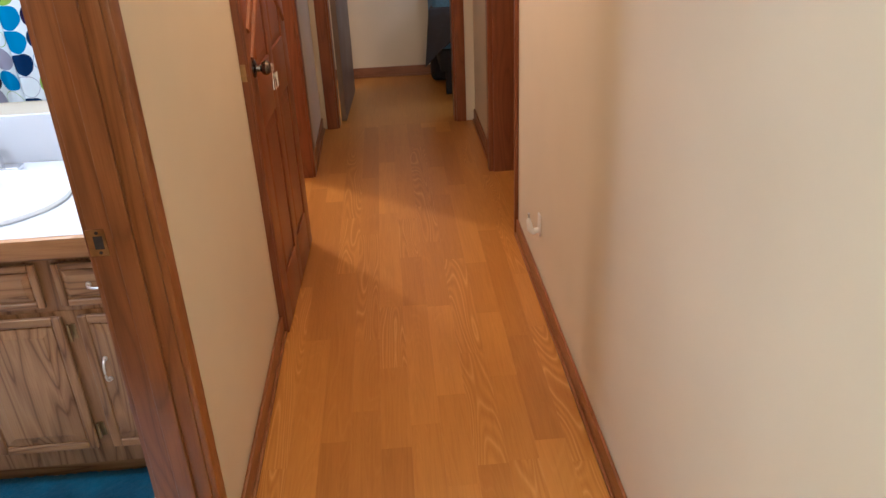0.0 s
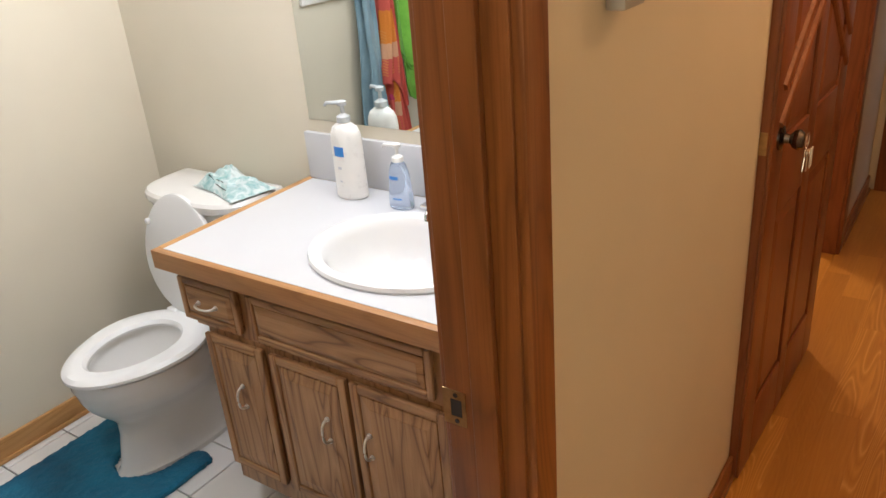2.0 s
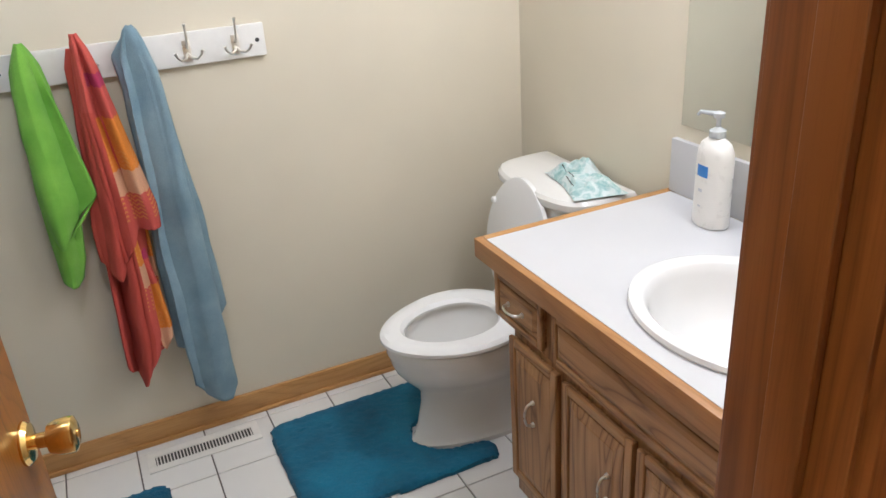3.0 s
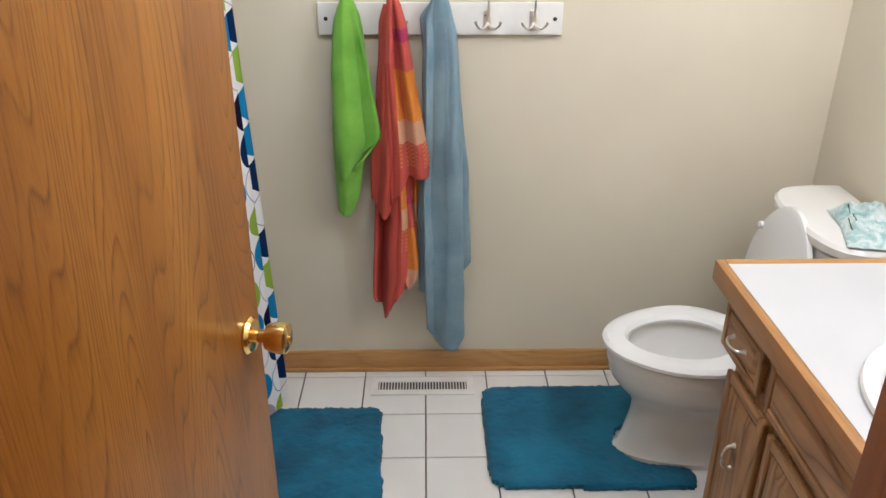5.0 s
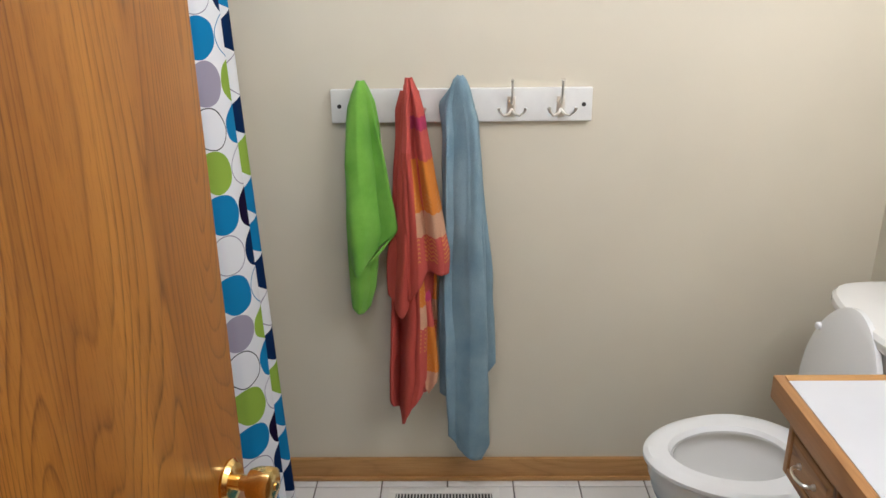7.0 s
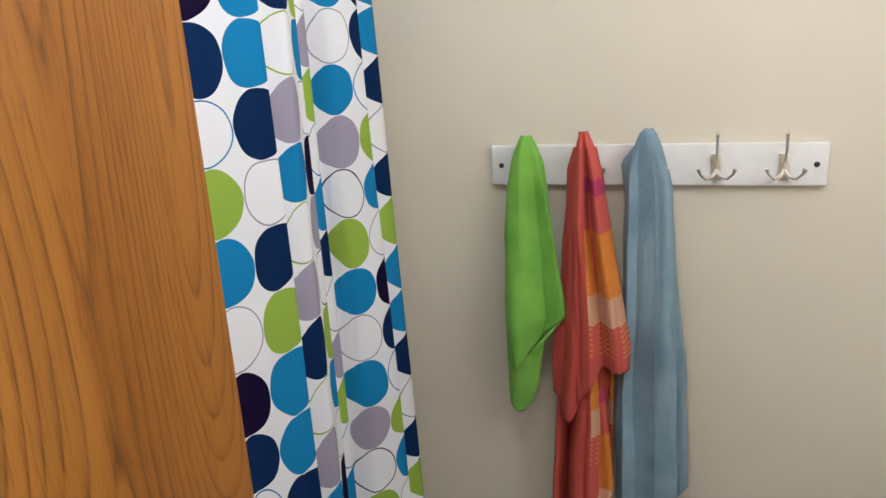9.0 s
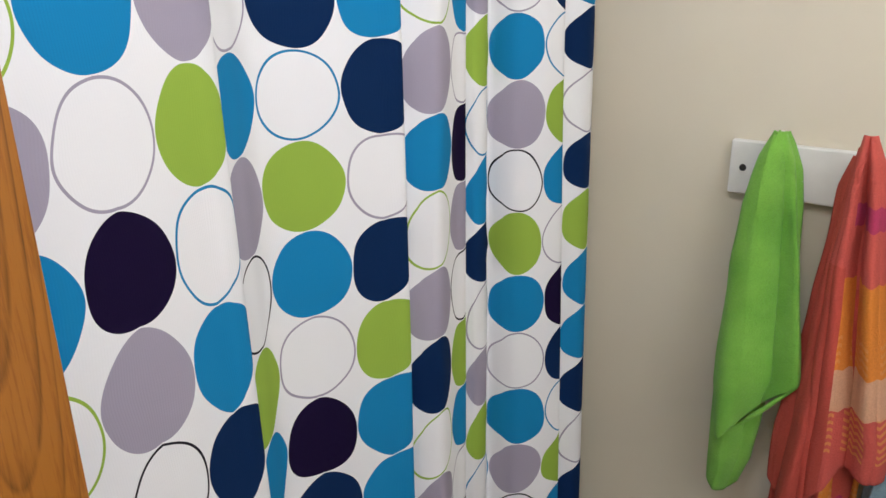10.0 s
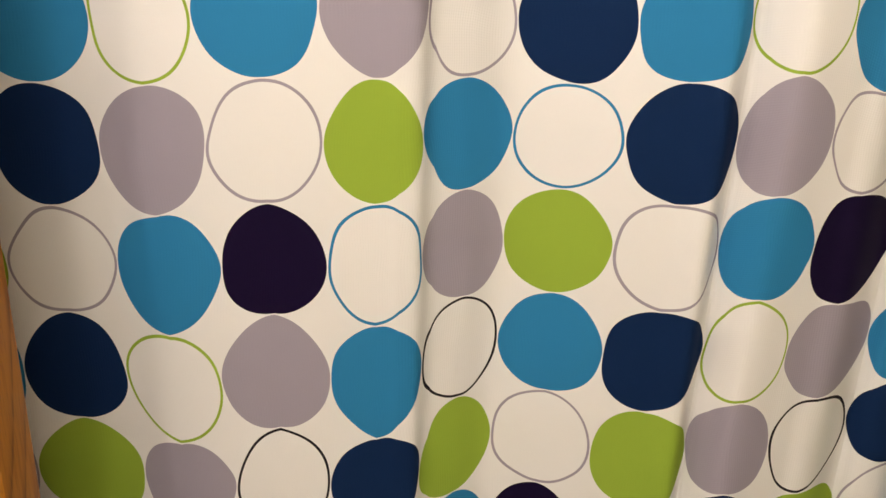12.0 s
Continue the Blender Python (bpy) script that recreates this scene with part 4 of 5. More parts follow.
def towel_layer(ob, name, mat, left, right, bottom, waves, depth, seed, lift=0.0, thick=0.005, v0=0.0, curl=0.0, u0=0.0):
    """One hanging layer. left and right: (height, y) outlines from the top down; bottom: (share of width, height)."""
    b = bmesh.new()
    uvl = b.loops.layers.uv.new("UVMap")
    NU, NV = 64, 90
    y_mid = ob.location.y
    top = left[0][0]

    def at(table, t):
        if (table[-1][0] - table[0][0]) * (t - table[-1][0]) > 0:
            return table[-1][1]
        for (t0, a), (t1, c) in zip(table, table[1:]):
            if (t - t0) * (t - t1) <= 0 and t0 != t1:
                return a + (c - a) * (t - t0) / (t1 - t0)
        return table[0][1]

    vs = []
    for i in range(NU + 1):
        u = i / NU
        zb = at(bottom, u)
        rowv = []
        for j in range(NV + 1):
            t = j / NV
            z = top + (zb - top) * t
            h = top - z
            l, r = at(left, z), at(right, z)
            yy = l + (r - l) * u
            grow = min(1.0, h / 0.16 + 0.12)
            wob = noise.noise(Vector((u * 1.6, h * 2.4, seed + 2)))
            x = depth * grow * math.sin(waves * math.pi * 2 * u + seed + 1.6 * wob)
            x += 0.026 * math.sin(math.pi * min(1, max(0, u))) ** 0.6 * min(1, h / 0.05 + 0.45)
            x += 0.010 * noise.noise(Vector((u * 2.2 + h * 1.2, h * 3.0, seed))) * grow
            saw = abs((u * waves * 1.9 + 0.37 * seed + 0.16 * wob + 0.05 * h) % 1.0 - 0.5) * 2
            x += 0.85 * depth * (saw ** 0.7 - 0.6) * grow
            x += 0.0006 * noise.noise(Vector((yy * 90, z * 130, seed)))
            x += curl * max(0, t - 0.85) / 0.15
            x = max(x + lift + 0.028 * min(1.0, h / 0.45), -0.024)
            yy += 0.004 * noise.noise(Vector((u * 3, h * 9, seed + 5)))
            rowv.append((b.verts.new((x, yy - y_mid, z)), u, h + v0))
        vs.append(rowv)
    for i in range(NU):
        for j in range(NV):
            q = (vs[i][j], vs[i + 1][j], vs[i + 1][j + 1], vs[i][j + 1])
            f = b.faces.new([w[0] for w in q])
            for lp, w in zip(f.loops, q):
                lp[uvl].uv = (u0 + w[1] * (1 - u0), w[2])
    me_ob = part(name, b, mat, ob)
    md = me_ob.modifiers.new("thickness", "SOLIDIFY")
    md.thickness, md.offset = thick, 0
    return me_ob


def towel(name, y, label):
    ob = thing(name, (WX + 0.047, y, 0.0015), label, "towel", "towels on the rack")
    ob.scale = (1, 1, 0.990)
    return ob


gt = towel("green_towel", 2.775, "small lime green terry towel hanging from the white rack")
towel_layer(gt, "back_fold", GREEN_T, [(1.318, 2.767), (1.30, 2.757), (1.25, 2.738), (1.20, 2.728), (1.05, 2.722), (0.835, 2.717), (0.64, 2.722)], [(1.318, 2.778), (1.30, 2.788), (1.26, 2.804), (1.20, 2.815), (1.05, 2.824), (0.835, 2.800), (0.72, 2.791), (0.64, 2.764)],
            [(0, 0.665), (0.4, 0.645), (0.7, 0.642), (1, 0.66)], 0.8, 0.008, 1.0, -0.012, 0.006)
towel_layer(gt, "front_fold", GREEN_T, [(1.321, 2.766), (1.28, 2.750), (1.20, 2.732), (1.087, 2.723), (0.872, 2.722), (0.77, 2.735)], [(1.321, 2.778), (1.28, 2.794), (1.20, 2.811), (1.066, 2.837), (0.917, 2.860), (0.89, 2.859), (0.77, 2.80)],
            [(0, 0.80), (0.12, 0.775), (0.20, 0.775), (0.6, 0.835), (1, 0.905)], 0.8, 0.019, 1.2, 0.008, 0.007)
bm = bmesh.new()
tube(bm, [(0.040, -0.036, 0.779), (0.044, 0.0, 0.802), (0.045, 0.035, 0.842), (0.036, 0.083, 0.902)], 0.0042, 8)
part("hem", bm, GREEN_T, gt)

ct = towel("coral_towel", 2.905, "coral, orange and peach striped terry towel hanging from the second hook")
towel_layer(ct, "back_fold", CORAL_T, [(1.29, 2.880), (1.241, 2.866), (1.087, 2.856), (0.946, 2.846), (0.813, 2.828), (0.66, 2.828)], [(1.29, 2.925), (1.1, 2.955), (0.8, 2.965), (0.64, 2.95)],
            [(0, 0.70), (0.15, 0.68), (0.35, 0.642), (1, 0.66)], 1.6, 0.008, 0.6, -0.014, 0.006, 0.55)
towel_layer(ct, "lower_fold", CORAL_T, [(0.90, 2.850), (0.615, 2.834), (0.36, 2.823), (0.26, 2.84)], [(0.90, 2.965), (0.582, 2.966), (0.43, 2.963), (0.35, 2.945), (0.26, 2.89)],
            [(0, 0.345), (0.35, 0.272), (0.55, 0.335), (0.75, 0.385), (0.9, 0.355), (1, 0.42)], 1.6, 0.030, 2.2, -0.004, 0.007, 0.14, 0, -0.9)
towel_layer(ct, "middle_fold", CORAL_T, [(0.82, 2.872), (0.62, 2.876), (0.50, 2.890)], [(0.82, 2.932), (0.70, 2.926), (0.62, 2.921), (0.50, 2.908)],
            [(0, 0.615), (0.5, 0.51), (1, 0.64)], 1.1, 0.012, 1.0, 0.010, 0.007, 0.6)
towel_layer(ct, "right_lobe", CORAL_T, [(0.72, 2.905), (0.60, 2.898), (0.50, 2.880), (0.45, 2.884), (0.38, 2.910)], [(0.72, 2.945), (0.60, 2.958), (0.47, 2.968), (0.38, 2.955)],
            [(0, 0.48), (0.3, 0.415), (0.7, 0.385), (1, 0.425)], 0.8, 0.014, 1.7, 0.020, 0.007, 0.10, 0.012, -0.3)
towel_layer(ct, "side_fold", CORAL_T, [(1.31, 2.892), (1.13, 2.872), (0.9, 2.862), (0.64, 2.846)], [(1.31, 2.905), (1.1, 2.900), (0.9, 2.898), (0.64, 2.884)],
            [(0, 0.66), (0.6, 0.640), (1, 0.675)], 0.6, 0.008, 4.0, 0.014, 0.007, 0.55)
towel_layer(ct, "front_fold", CORAL_T, [(1.329, 2.896), (1.28, 2.890), (1.134, 2.880), (0.946, 2.884), (0.69, 2.886)], [(1.329, 2.909), (1.29, 2.924), (1.221, 2.941), (1.052, 2.967), (0.843, 3.001), (0.77, 3.001)],
            [(0, 0.690), (0.12, 0.705), (0.35, 0.745), (0.48, 0.782), (1, 0.776)], 1.4, 0.021, 0.4, 0.012, 0.007, 0.0)

bt = towel("blue_towel", 3.040, "long dusty blue bath towel hanging from the third hook")
towel_layer(bt, "back_fold", BLUE_T, [(1.30, 3.020), (1.254, 2.984), (1.18, 2.990), (0.872, 2.992), (0.642, 2.972), (0.354, 2.977)], [(1.30, 3.06), (1.2, 3.086), (0.95, 3.104), (0.75, 3.128), (0.615, 3.137), (0.45, 3.141)],
            [(0, 0.36), (0.35, 0.34), (0.8, 0.42), (1, 0.462)], 0.9, 0.005, 0.5, -0.022, 0.007)
towel_layer(bt, "front_fold", BLUE_T, [(1.333, 3.035), (1.329, 3.029), (1.32, 3.023), (1.30, 3.015), (1.25, 3.001), (1.052, 3.000), (0.872, 2.998), (0.642, 2.990), (0.23, 2.998), (0.14, 3.012)], [(1.333, 3.042), (1.329, 3.047), (1.32, 3.052), (1.30, 3.060), (1.221, 3.081), (1.087, 3.091), (0.946, 3.099), (0.582, 3.112), (0.192, 3.121), (0.14, 3.108)],
            [(0, 0.225), (0.2, 0.172), (0.6, 0.150), (0.9, 0.143), (1, 0.19)], 0.7, 0.020, 3.2, 0.014, 0.009)

# shower curtain with sharp folds
cur = thing("shower_curtain", (0, 0, 0), "white fabric shower curtain printed with blue, navy, green and grey pebbles", "shower curtain")
# fold plan at waist height from the door side to the towel wall: column of the print, x, y
PLAN = [
        (-4.5, -0.325, 2.470), (-4, -0.372, 2.452), (-3.5, -0.420, 2.465), (-3, -0.468, 2.488), (-2.5, -0.515, 2.478), (-2, -0.560, 2.465), (-1.5, -0.605, 2.480),
        (-1, -0.652, 2.498), (-0.5, -0.700, 2.500), (0, -0.748, 2.506), (0.5, -0.798, 2.499), (1, -0.848, 2.490), (1.5, -0.898, 2.500), (2, -0.951, 2.502),
        (2.5, -1.001, 2.496), (3, -1.052, 2.488), (3.5, -1.100, 2.476), (3.75, -1.123, 2.474), (3.92, -1.141, 2.467), (4.1, -1.154, 2.446), (4.5, -1.186, 2.426),
        (5, -1.228, 2.403), (5.5, -1.286, 2.409), (6, -1.338, 2.428), (6.5, -1.392, 2.441), (6.75, -1.423, 2.454), (7, -1.444, 2.430), (7.2, -1.458, 2.446),
        (7.5, -1.483, 2.465), (8, -1.527, 2.450), (8.3, -1.552, 2.441), (8.6, -1.583, 2.434), (8.95, -1.627, 2.394), (9.2, -1.644, 2.408), (9.5, -1.671, 2.409),
        (10, -1.708, 2.386), (10.2, -1.716, 2.410), (10.5, -1.728, 2.434), (11, -1.765, 2.459), (11.4, -1.806, 2.469), (11.7, -1.826, 2.452), (12, -1.852, 2.440),
        (12.25, -1.884, 2.462), (12.5, -1.914, 2.462), (13, -1.955, 2.442)]
LEAN_X = [(-5, 0.0), (0, 0.016), (3, 0.012), (5, -0.034), (8, -0.068), (11, -0.045), (13, -0.10)]     # lean of the folds per metre of height
LEAN_Y = [(-5, 0.0), (2, -0.01), (3, -0.026), (6, -0.038), (10, -0.030), (13, -0.066)]
ROW_Z = [(-1, 1.370), (0.5, 1.370), (1.5, 1.358), (2.5, 1.372), (3.5, 1.363), (4.5, 1.373), (5.5, 1.370), (6.5, 1.367), (7.5, 1.384), (8.5, 1.374), (9.5, 1.390), (10.5, 1.391), (12.5, 1.393)]
ROW_H = [(-1, 0.1145), (0.5, 0.1145), (1.5, 0.121), (2.5, 0.1145), (3.5, 0.123), (4.5, 0.116), (5.5, 0.112), (6.5, 0.115), (7.5, 0.110), (8.5, 0.108), (10.5, 0.107), (12.5, 0.1065)]


def along(table, c):
    if c <= table[0][0]:
        return table[0][1]
    for (c0, a), (c1, b) in zip(table, table[1:]):
        if c <= c1:
            return a + (b - a) * (c - c0) / (c1 - c0)
    return table[-1][1]


def smooth_line(pts, k=6):
    out = []
    n = len(pts)
    for i in range(n - 1):
        p = [Vector(pts[max(0, min(n - 1, i + d))]) for d in (-1, 0, 1, 2)]
        for s in range(k):
            t = s / k
            out.append(0.5 * ((2 * p[1]) + (p[2] - p[0]) * t + (2 * p[0] - 5 * p[1] + 4 * p[2] - p[3]) * t * t + (3 * p[1] - p[0] - 3 * p[2] + p[3]) * t ** 3))
    out.append(Vector(pts[-1]))
    return out


line = smooth_line([(x, y) for _, x, y in PLAN])
ZB, ZT = 0.055, 1.93
bm = bmesh.new()
uvl = bm.loops.layers.uv.new("UVMap")
NV = 60
cols = []
for i, p in enumerate(line):
    k0 = min(i // 6, len(PLAN) - 2)
    c = PLAN[k0][0] + (PLAN[k0 + 1][0] - PLAN[k0][0]) * (i - 6 * k0) / 6
    cv = []
    for j in range(NV + 1):
        z = ZT + (ZB - ZT) * j / NV
        x = p.x + along(LEAN_X, c) * (z - 1.3) + 0.003 * noise.noise(Vector((c * 0.6, z * 2.5, 0)))
        y = p.y + along(LEAN_Y, c) * (z - 1.3) + 0.004 * noise.noise(Vector((c * 0.5, z * 2.0, 9)))
        cv.append((bm.verts.new((max(x, WX + 0.004), y, z)), (c + 6) * PU, PV * (8 + (along(ROW_Z, c) - z) / along(ROW_H, c))))
    cols.append(cv)
for a, b in zip(cols, cols[1:]):
    for j in range(NV):
        q = (a[j], b[j], b[j + 1], a[j + 1])
        f = bm.faces.new([w[0] for w in q])
        for lp, w in zip(f.loops, q):
            lp[uvl].uv = (w[1], w[2])
part("cloth", bm, CURTAINM, cur)
# unseen pan, added to go with the bathroom fill lamp
cei = thing("fill_light_pan", (-0.95, 2.95, CEIL), "round white pan added above the bathroom fill lamp, out of view", "light")
bm = bmesh.new()
lathe(bm, [(0.16, -0.0006), (0.165, -0.012), (0.13, -0.03), (0.05, -0.036)], (0, 0, 0), 32)
part("pan", bm, WHITE_PAINT, cei)
rod = thing("curtain_rod", (0, 0, 0), "chrome shower curtain rod above the tub", "rod")
bm = bmesh.new()
tube(bm, [(WX + 0.001, 2.43, 1.965), (BX - 0.001, 2.43, 1.965)], 0.0125, 16)
part("rod", bm, CHROME, rod)
for i in range(12):
    bm = bmesh.new()
    x = -0.36 - i * 0.138
    tube(bm, [(x, 2.43 + 0.026 * math.sin(2 * math.pi * k / 14), 1.947 + 0.030 * math.cos(2 * math.pi * k / 14)) for k in range(15)], 0.0018, 6)
    part("ring", bm, CHROME, rod)

tub = thing("bathtub", (0, 0, 0), "white bathtub behind the shower curtain", "bathtub")
bm = bmesh.new()
add_box(bm, (WX + 0.001, 2.30, 0.001), (BX - 0.001, 2.345, 0.40), 0.012, 3)
add_box(bm, (WX + 0.001, TY + 0.001, 0.001), (BX - 0.001, TY + 0.07, 0.40), 0.012, 3)
add_box(bm, (WX + 0.001, TY + 0.05, 0.05), (BX - 0.001, 2.32, 0.10), 0.01, 2)
part("shell", bm, PORCELAIN, tub)


# rugs
def rug(name, outline, label, seed, h=0.016):
    """A shag rug: a filled outline with a rounded, uneven rim and a tufted top."""
    ob = thing(name, (0, 0, 0.0024), label, "rug")
    xs = [p[0] for p in outline]
    ys = [p[1] for p in outline]
    b = bmesh.new()

    def inside(x, y):
        c = False
        n = len(outline)
        for i in range(n):
            (x1, y1), (x2, y2) = outline[i], outline[(i + 1) % n]
            if (y1 > y) != (y2 > y) and x < (x2 - x1) * (y - y1) / (y2 - y1) + x1:
                c = not c
        return c

    def rim(x, y):
        d = 9
        n = len(outline)
        for i in range(n):
            a, e = Vector(outline[i]), Vector(outline[(i + 1) % n])
            t = max(0, min(1, (Vector((x, y)) - a).dot(e - a) / (e - a).length_squared))
            d = min(d, (Vector((x, y)) - a - (e - a) * t).length)
        return d

    step = 0.0085
    nx, ny = int((max(xs) - min(xs)) / step) + 2, int((max(ys) - min(ys)) / step) + 2
    vs = {}
    rnd = random.Random(seed)
    for i in range(nx):
        for j in range(ny):
            x, y = min(xs) + i * step, min(ys) + j * step
            if inside(x, y):
                r = rim(x, y)
                z = 0.003 + h * min(1, r / 0.012) ** 0.5 + rnd.uniform(-0.0022, 0.0022) + 0.003 * noise.noise(Vector((x * 12, y * 12, seed)))
                vs[i, j] = b.verts.new((x + rnd.uniform(-0.002, 0.002), y + rnd.uniform(-0.002, 0.002), z))
    for (i, j), v in list(vs.items()):
        q = [(i, j), (i + 1, j), (i + 1, j + 1), (i, j + 1)]
        if all(k in vs for k in q):
            b.faces.new([vs[k] for k in q])
    edges = [e for e in b.edges if len(e.link_faces) == 1]
    ret = bmesh.ops.extrude_edge_only(b, edges=edges)
    for v in [g for g in ret["geom"] if isinstance(g, bmesh.types.BMVert)]:
        v.co.z = 0.0
    part("shag", b, RUGM, ob)
    return ob


def rounded(pts, r=0.05, n=6):
    out = []
    m = len(pts)
    for i in range(m):
        p, a, c = Vector(pts[i]), Vector(pts[i - 1]), Vector(pts[(i + 1) % m])
        d1, d2 = (a - p).normalized(), (c - p).normalized()
        rr = min(r, (a - p).length * 0.48, (c - p).length * 0.48)
        s, e = p + d1 * rr, p + d2 * rr
        for k in range(n + 1):
            t = k / n
            out.append(tuple((1 - t) ** 2 * s + 2 * t * (1 - t) * p + t * t * e))
    return out


rug("contour_rug", rounded([(-1.889, 3.179), (-1.394, 3.179), (-1.379, 3.789), (-1.470, 3.799), (-1.492, 3.645), (-1.545, 3.592), (-1.640, 3.592), (-1.682, 3.655), (-1.690, 3.819), (-1.889, 3.809)], 0.06),
    "teal shag contour rug cut out round the toilet base", 3)
rug("bath_rug", rounded([(-1.779, 2.449), (-1.254, 2.449), (-1.254, 2.874), (-1.779, 2.851)], 0.045), "rectangular teal shag bath rug in front of the tub", 4)
rug("vanity_rug", rounded([(-0.894, 3.349), (-0.254, 3.349), (-0.254, 3.774), (-0.894, 3.774)], 0.045), "rectangular teal shag rug in front of the vanity", 5)

# floor register
reg = thing("floor_register", (-1.910, 2.981, 0.0), "off-white enamel floor register set in the tiles", "vent")
bm = bmesh.new()
add_box(bm, (-0.052, -0.178, 0.0012), (-0.0235, 0.178, 0.006), 0.0015)
add_box(bm, (0.0235, -0.178, 0.0012), (0.052, 0.178, 0.006), 0.0015)
add_box(bm, (-0.0235, -0.178, 0.0012), (0.0235, -0.154, 0.006))
add_box(bm, (-0.0235, 0.154, 0.0012), (0.0235, 0.178, 0.006))
part("frame", bm, VENTM, reg)
# flat dark sheet below the slats paints the shade down in the duct
bm = bmesh.new()
add_box(bm, (-0.0235, -0.154, 0.0006), (0.0235, 0.154, 0.0014))
part("duct", bm, DARK, reg)
bm = bmesh.new()
add_box(bm, (-0.0235, -0.0020, 0.0016), (0.0235, 0.0020, 0.0056))
first = part("slat", bm, VENTM, reg, smooth=False)
first.location = (0, -0.149, 0)
for i in range(1, 30):
    s = new("slat", first.data)
    s.parent = reg
    s.location = (0, -0.149 + i * 0.298 / 29, 0)

# ---- hall things ----
pd = thing("panel_door", (HX0, 5.275, 0), "reddish oak panelled door swung flat against the hall wall with keys in the knob", "door")
LD = 0.80
pd.rotation_euler = (0, 0, radians(-90 - 2.0))
# local x runs back along the hall from the hinge, local y into the hall
bm = bmesh.new()
YB, YF = 0.022, 0.050
add_box(bm, (0.0, YB, 0.008), (LD, YF, DH - 0.004), 0.002, 2)
part("leaf", bm, PANEL_OAK, pd)


def frame_rails(boxes, name="rail"):
    for lo, hi in boxes:
        b = bmesh.new()
        add_box(b, (lo[0], YF - 0.0005, lo[1]), (hi[0], YF + 0.009, hi[1]), 0.004, 2)
        part(name, b, PANEL_OAK, pd)


frame_rails([((0.0, 0.008), (0.105, DH - 0.005)), ((LD - 0.105, 0.008), (LD, DH - 0.005)), ((0.36, 0.008), (0.44, DH - 0.005))], "stile")
frame_rails([((0.106, 0.008), (0.359, 0.20)), ((0.441, 0.008), (LD - 0.106, 0.20)), ((0.106, 0.78), (0.359, 0.98)), ((0.441, 0.78), (LD - 0.106, 0.98)),
             ((0.106, 1.85), (0.359, DH - 0.005)), ((0.441, 1.85), (LD - 0.106, DH - 0.005))])


def field(x0, x1, z0, z1, slope):
    """A raised field whose lower edge may slope, as on a crossbuck panel."""
    b = bmesh.new()
    o = [(x0, z0 + max(0, slope)), (x1, z0 + max(0, -slope)), (x1, z1), (x0, z1)]
    g = 0.03
    i = [(x0 + g, z0 + max(0, slope) + g), (x1 - g, z0 + max(0, -slope) + g), (x1 - g, z1 - g), (x0 + g, z1 - g)]
    vo = [b.verts.new((x, YF + 0.0006, z)) for x, z in o]
    vi = [b.verts.new((x, YF + 0.008, z)) for x, z in i]
    for k in range(4):
        b.faces.new((vo[k], vo[(k + 1) % 4], vi[(k + 1) % 4], vi[k]))
    b.faces.new(vi)
    part("raised_panel", b, PANEL_OAK, pd, smooth=False)


for x0, x1 in ((0.112, 0.353), (0.447, LD - 0.112)):
    field(x0, x1, 0.206, 0.774, 0)
    field(x0, x1, 0.986, 1.844, 0)
for z0 in (1.035, 1.125):
    for xa, xb in ((LD - 0.045, 0.43), (0.045, 0.37)):
        b = bmesh.new()
        lo, hi = Vector((xa, YF + 0.0055, z0)), Vector((xb, YF + 0.0055, z0 + 0.26))
        tube(b, [lo, lo.lerp(hi, 0.5), hi], 0.013, 10)
        part("slanting_moulding", b, PANEL_OAK, pd)
bm = bmesh.new()
lathe(bm, [(0.030, YF + 0.009), (0.030, YF + 0.014), (0.012, YF + 0.020), (0.011, YF + 0.032), (0.021, YF + 0.040), (0.025, YF + 0.052), (0.018, YF + 0.062), (0.0, YF + 0.064)], (LD - 0.062, 0, 1.0), 24, "y", cap=False)
part("knob", bm, DKNICKEL, pd, "dark nickel knob")
for z in (1.0,):
    b = bmesh.new()
    add_box(b, (LD + 0.0002, YB + 0.004, z - 0.028), (LD + 0.0016, YF - 0.004, z + 0.028))
    part("latch_plate", b, HINGE, pd)

keys = thing("key_bunch", (HX0 + 0.096, 4.522, 0.992), "bunch of keys with a white tag hanging from the door knob", "keys")
bm = bmesh.new()
tube(bm, [(0.0, 0.018 * math.cos(2 * math.pi * k / 16), 0.012 + 0.018 * math.sin(2 * math.pi * k / 16)) for k in range(17)], 0.0013, 6)
part("ring", bm, CHROME, keys)
for i, a in enumerate((-0.35, 0.0, 0.3)):
    b = bmesh.new()
    lathe(b, [(0.011, -0.001), (0.011, 0.001)], (0, 0, -0.018), 14, "x")
    add_box(b, (-0.001, -0.004, -0.062), (0.001, 0.004, -0.026))
    part("key", b, NICKEL, keys, m=Matrix.Translation((0.004 * i, 0, 0)) @ Matrix.Rotation(a, 4, "X"))
box_part("tag", (0.008, 0.004, -0.055), (0.011, 0.026, -0.008), WHITE_PAINT, keys, 0.001)

hk = thing("wall_hook", (HX1 - 0.0004, 4.67, 0.295), "small white plastic hook low on the hall wall", "hook")
hk.scale = (1.8, 1.8, 2.0)
bm = bmesh.new()
add_box(bm, (-0.004, -0.012, -0.022), (0.0, 0.012, 0.022), 0.0015, 2)
part("plate", bm, WHITE_PAINT, hk)
bm = bmesh.new()
tube(bm, [(-0.003, 0, -0.012), (-0.016, 0, -0.014), (-0.022, 0, -0.008), (-0.026, 0, 0.012), (-0.025, 0, 0.026)], [0.006, 0.007, 0.0075, 0.005, 0.003], 10)
part("arm", bm, WHITE_PAINT, hk)

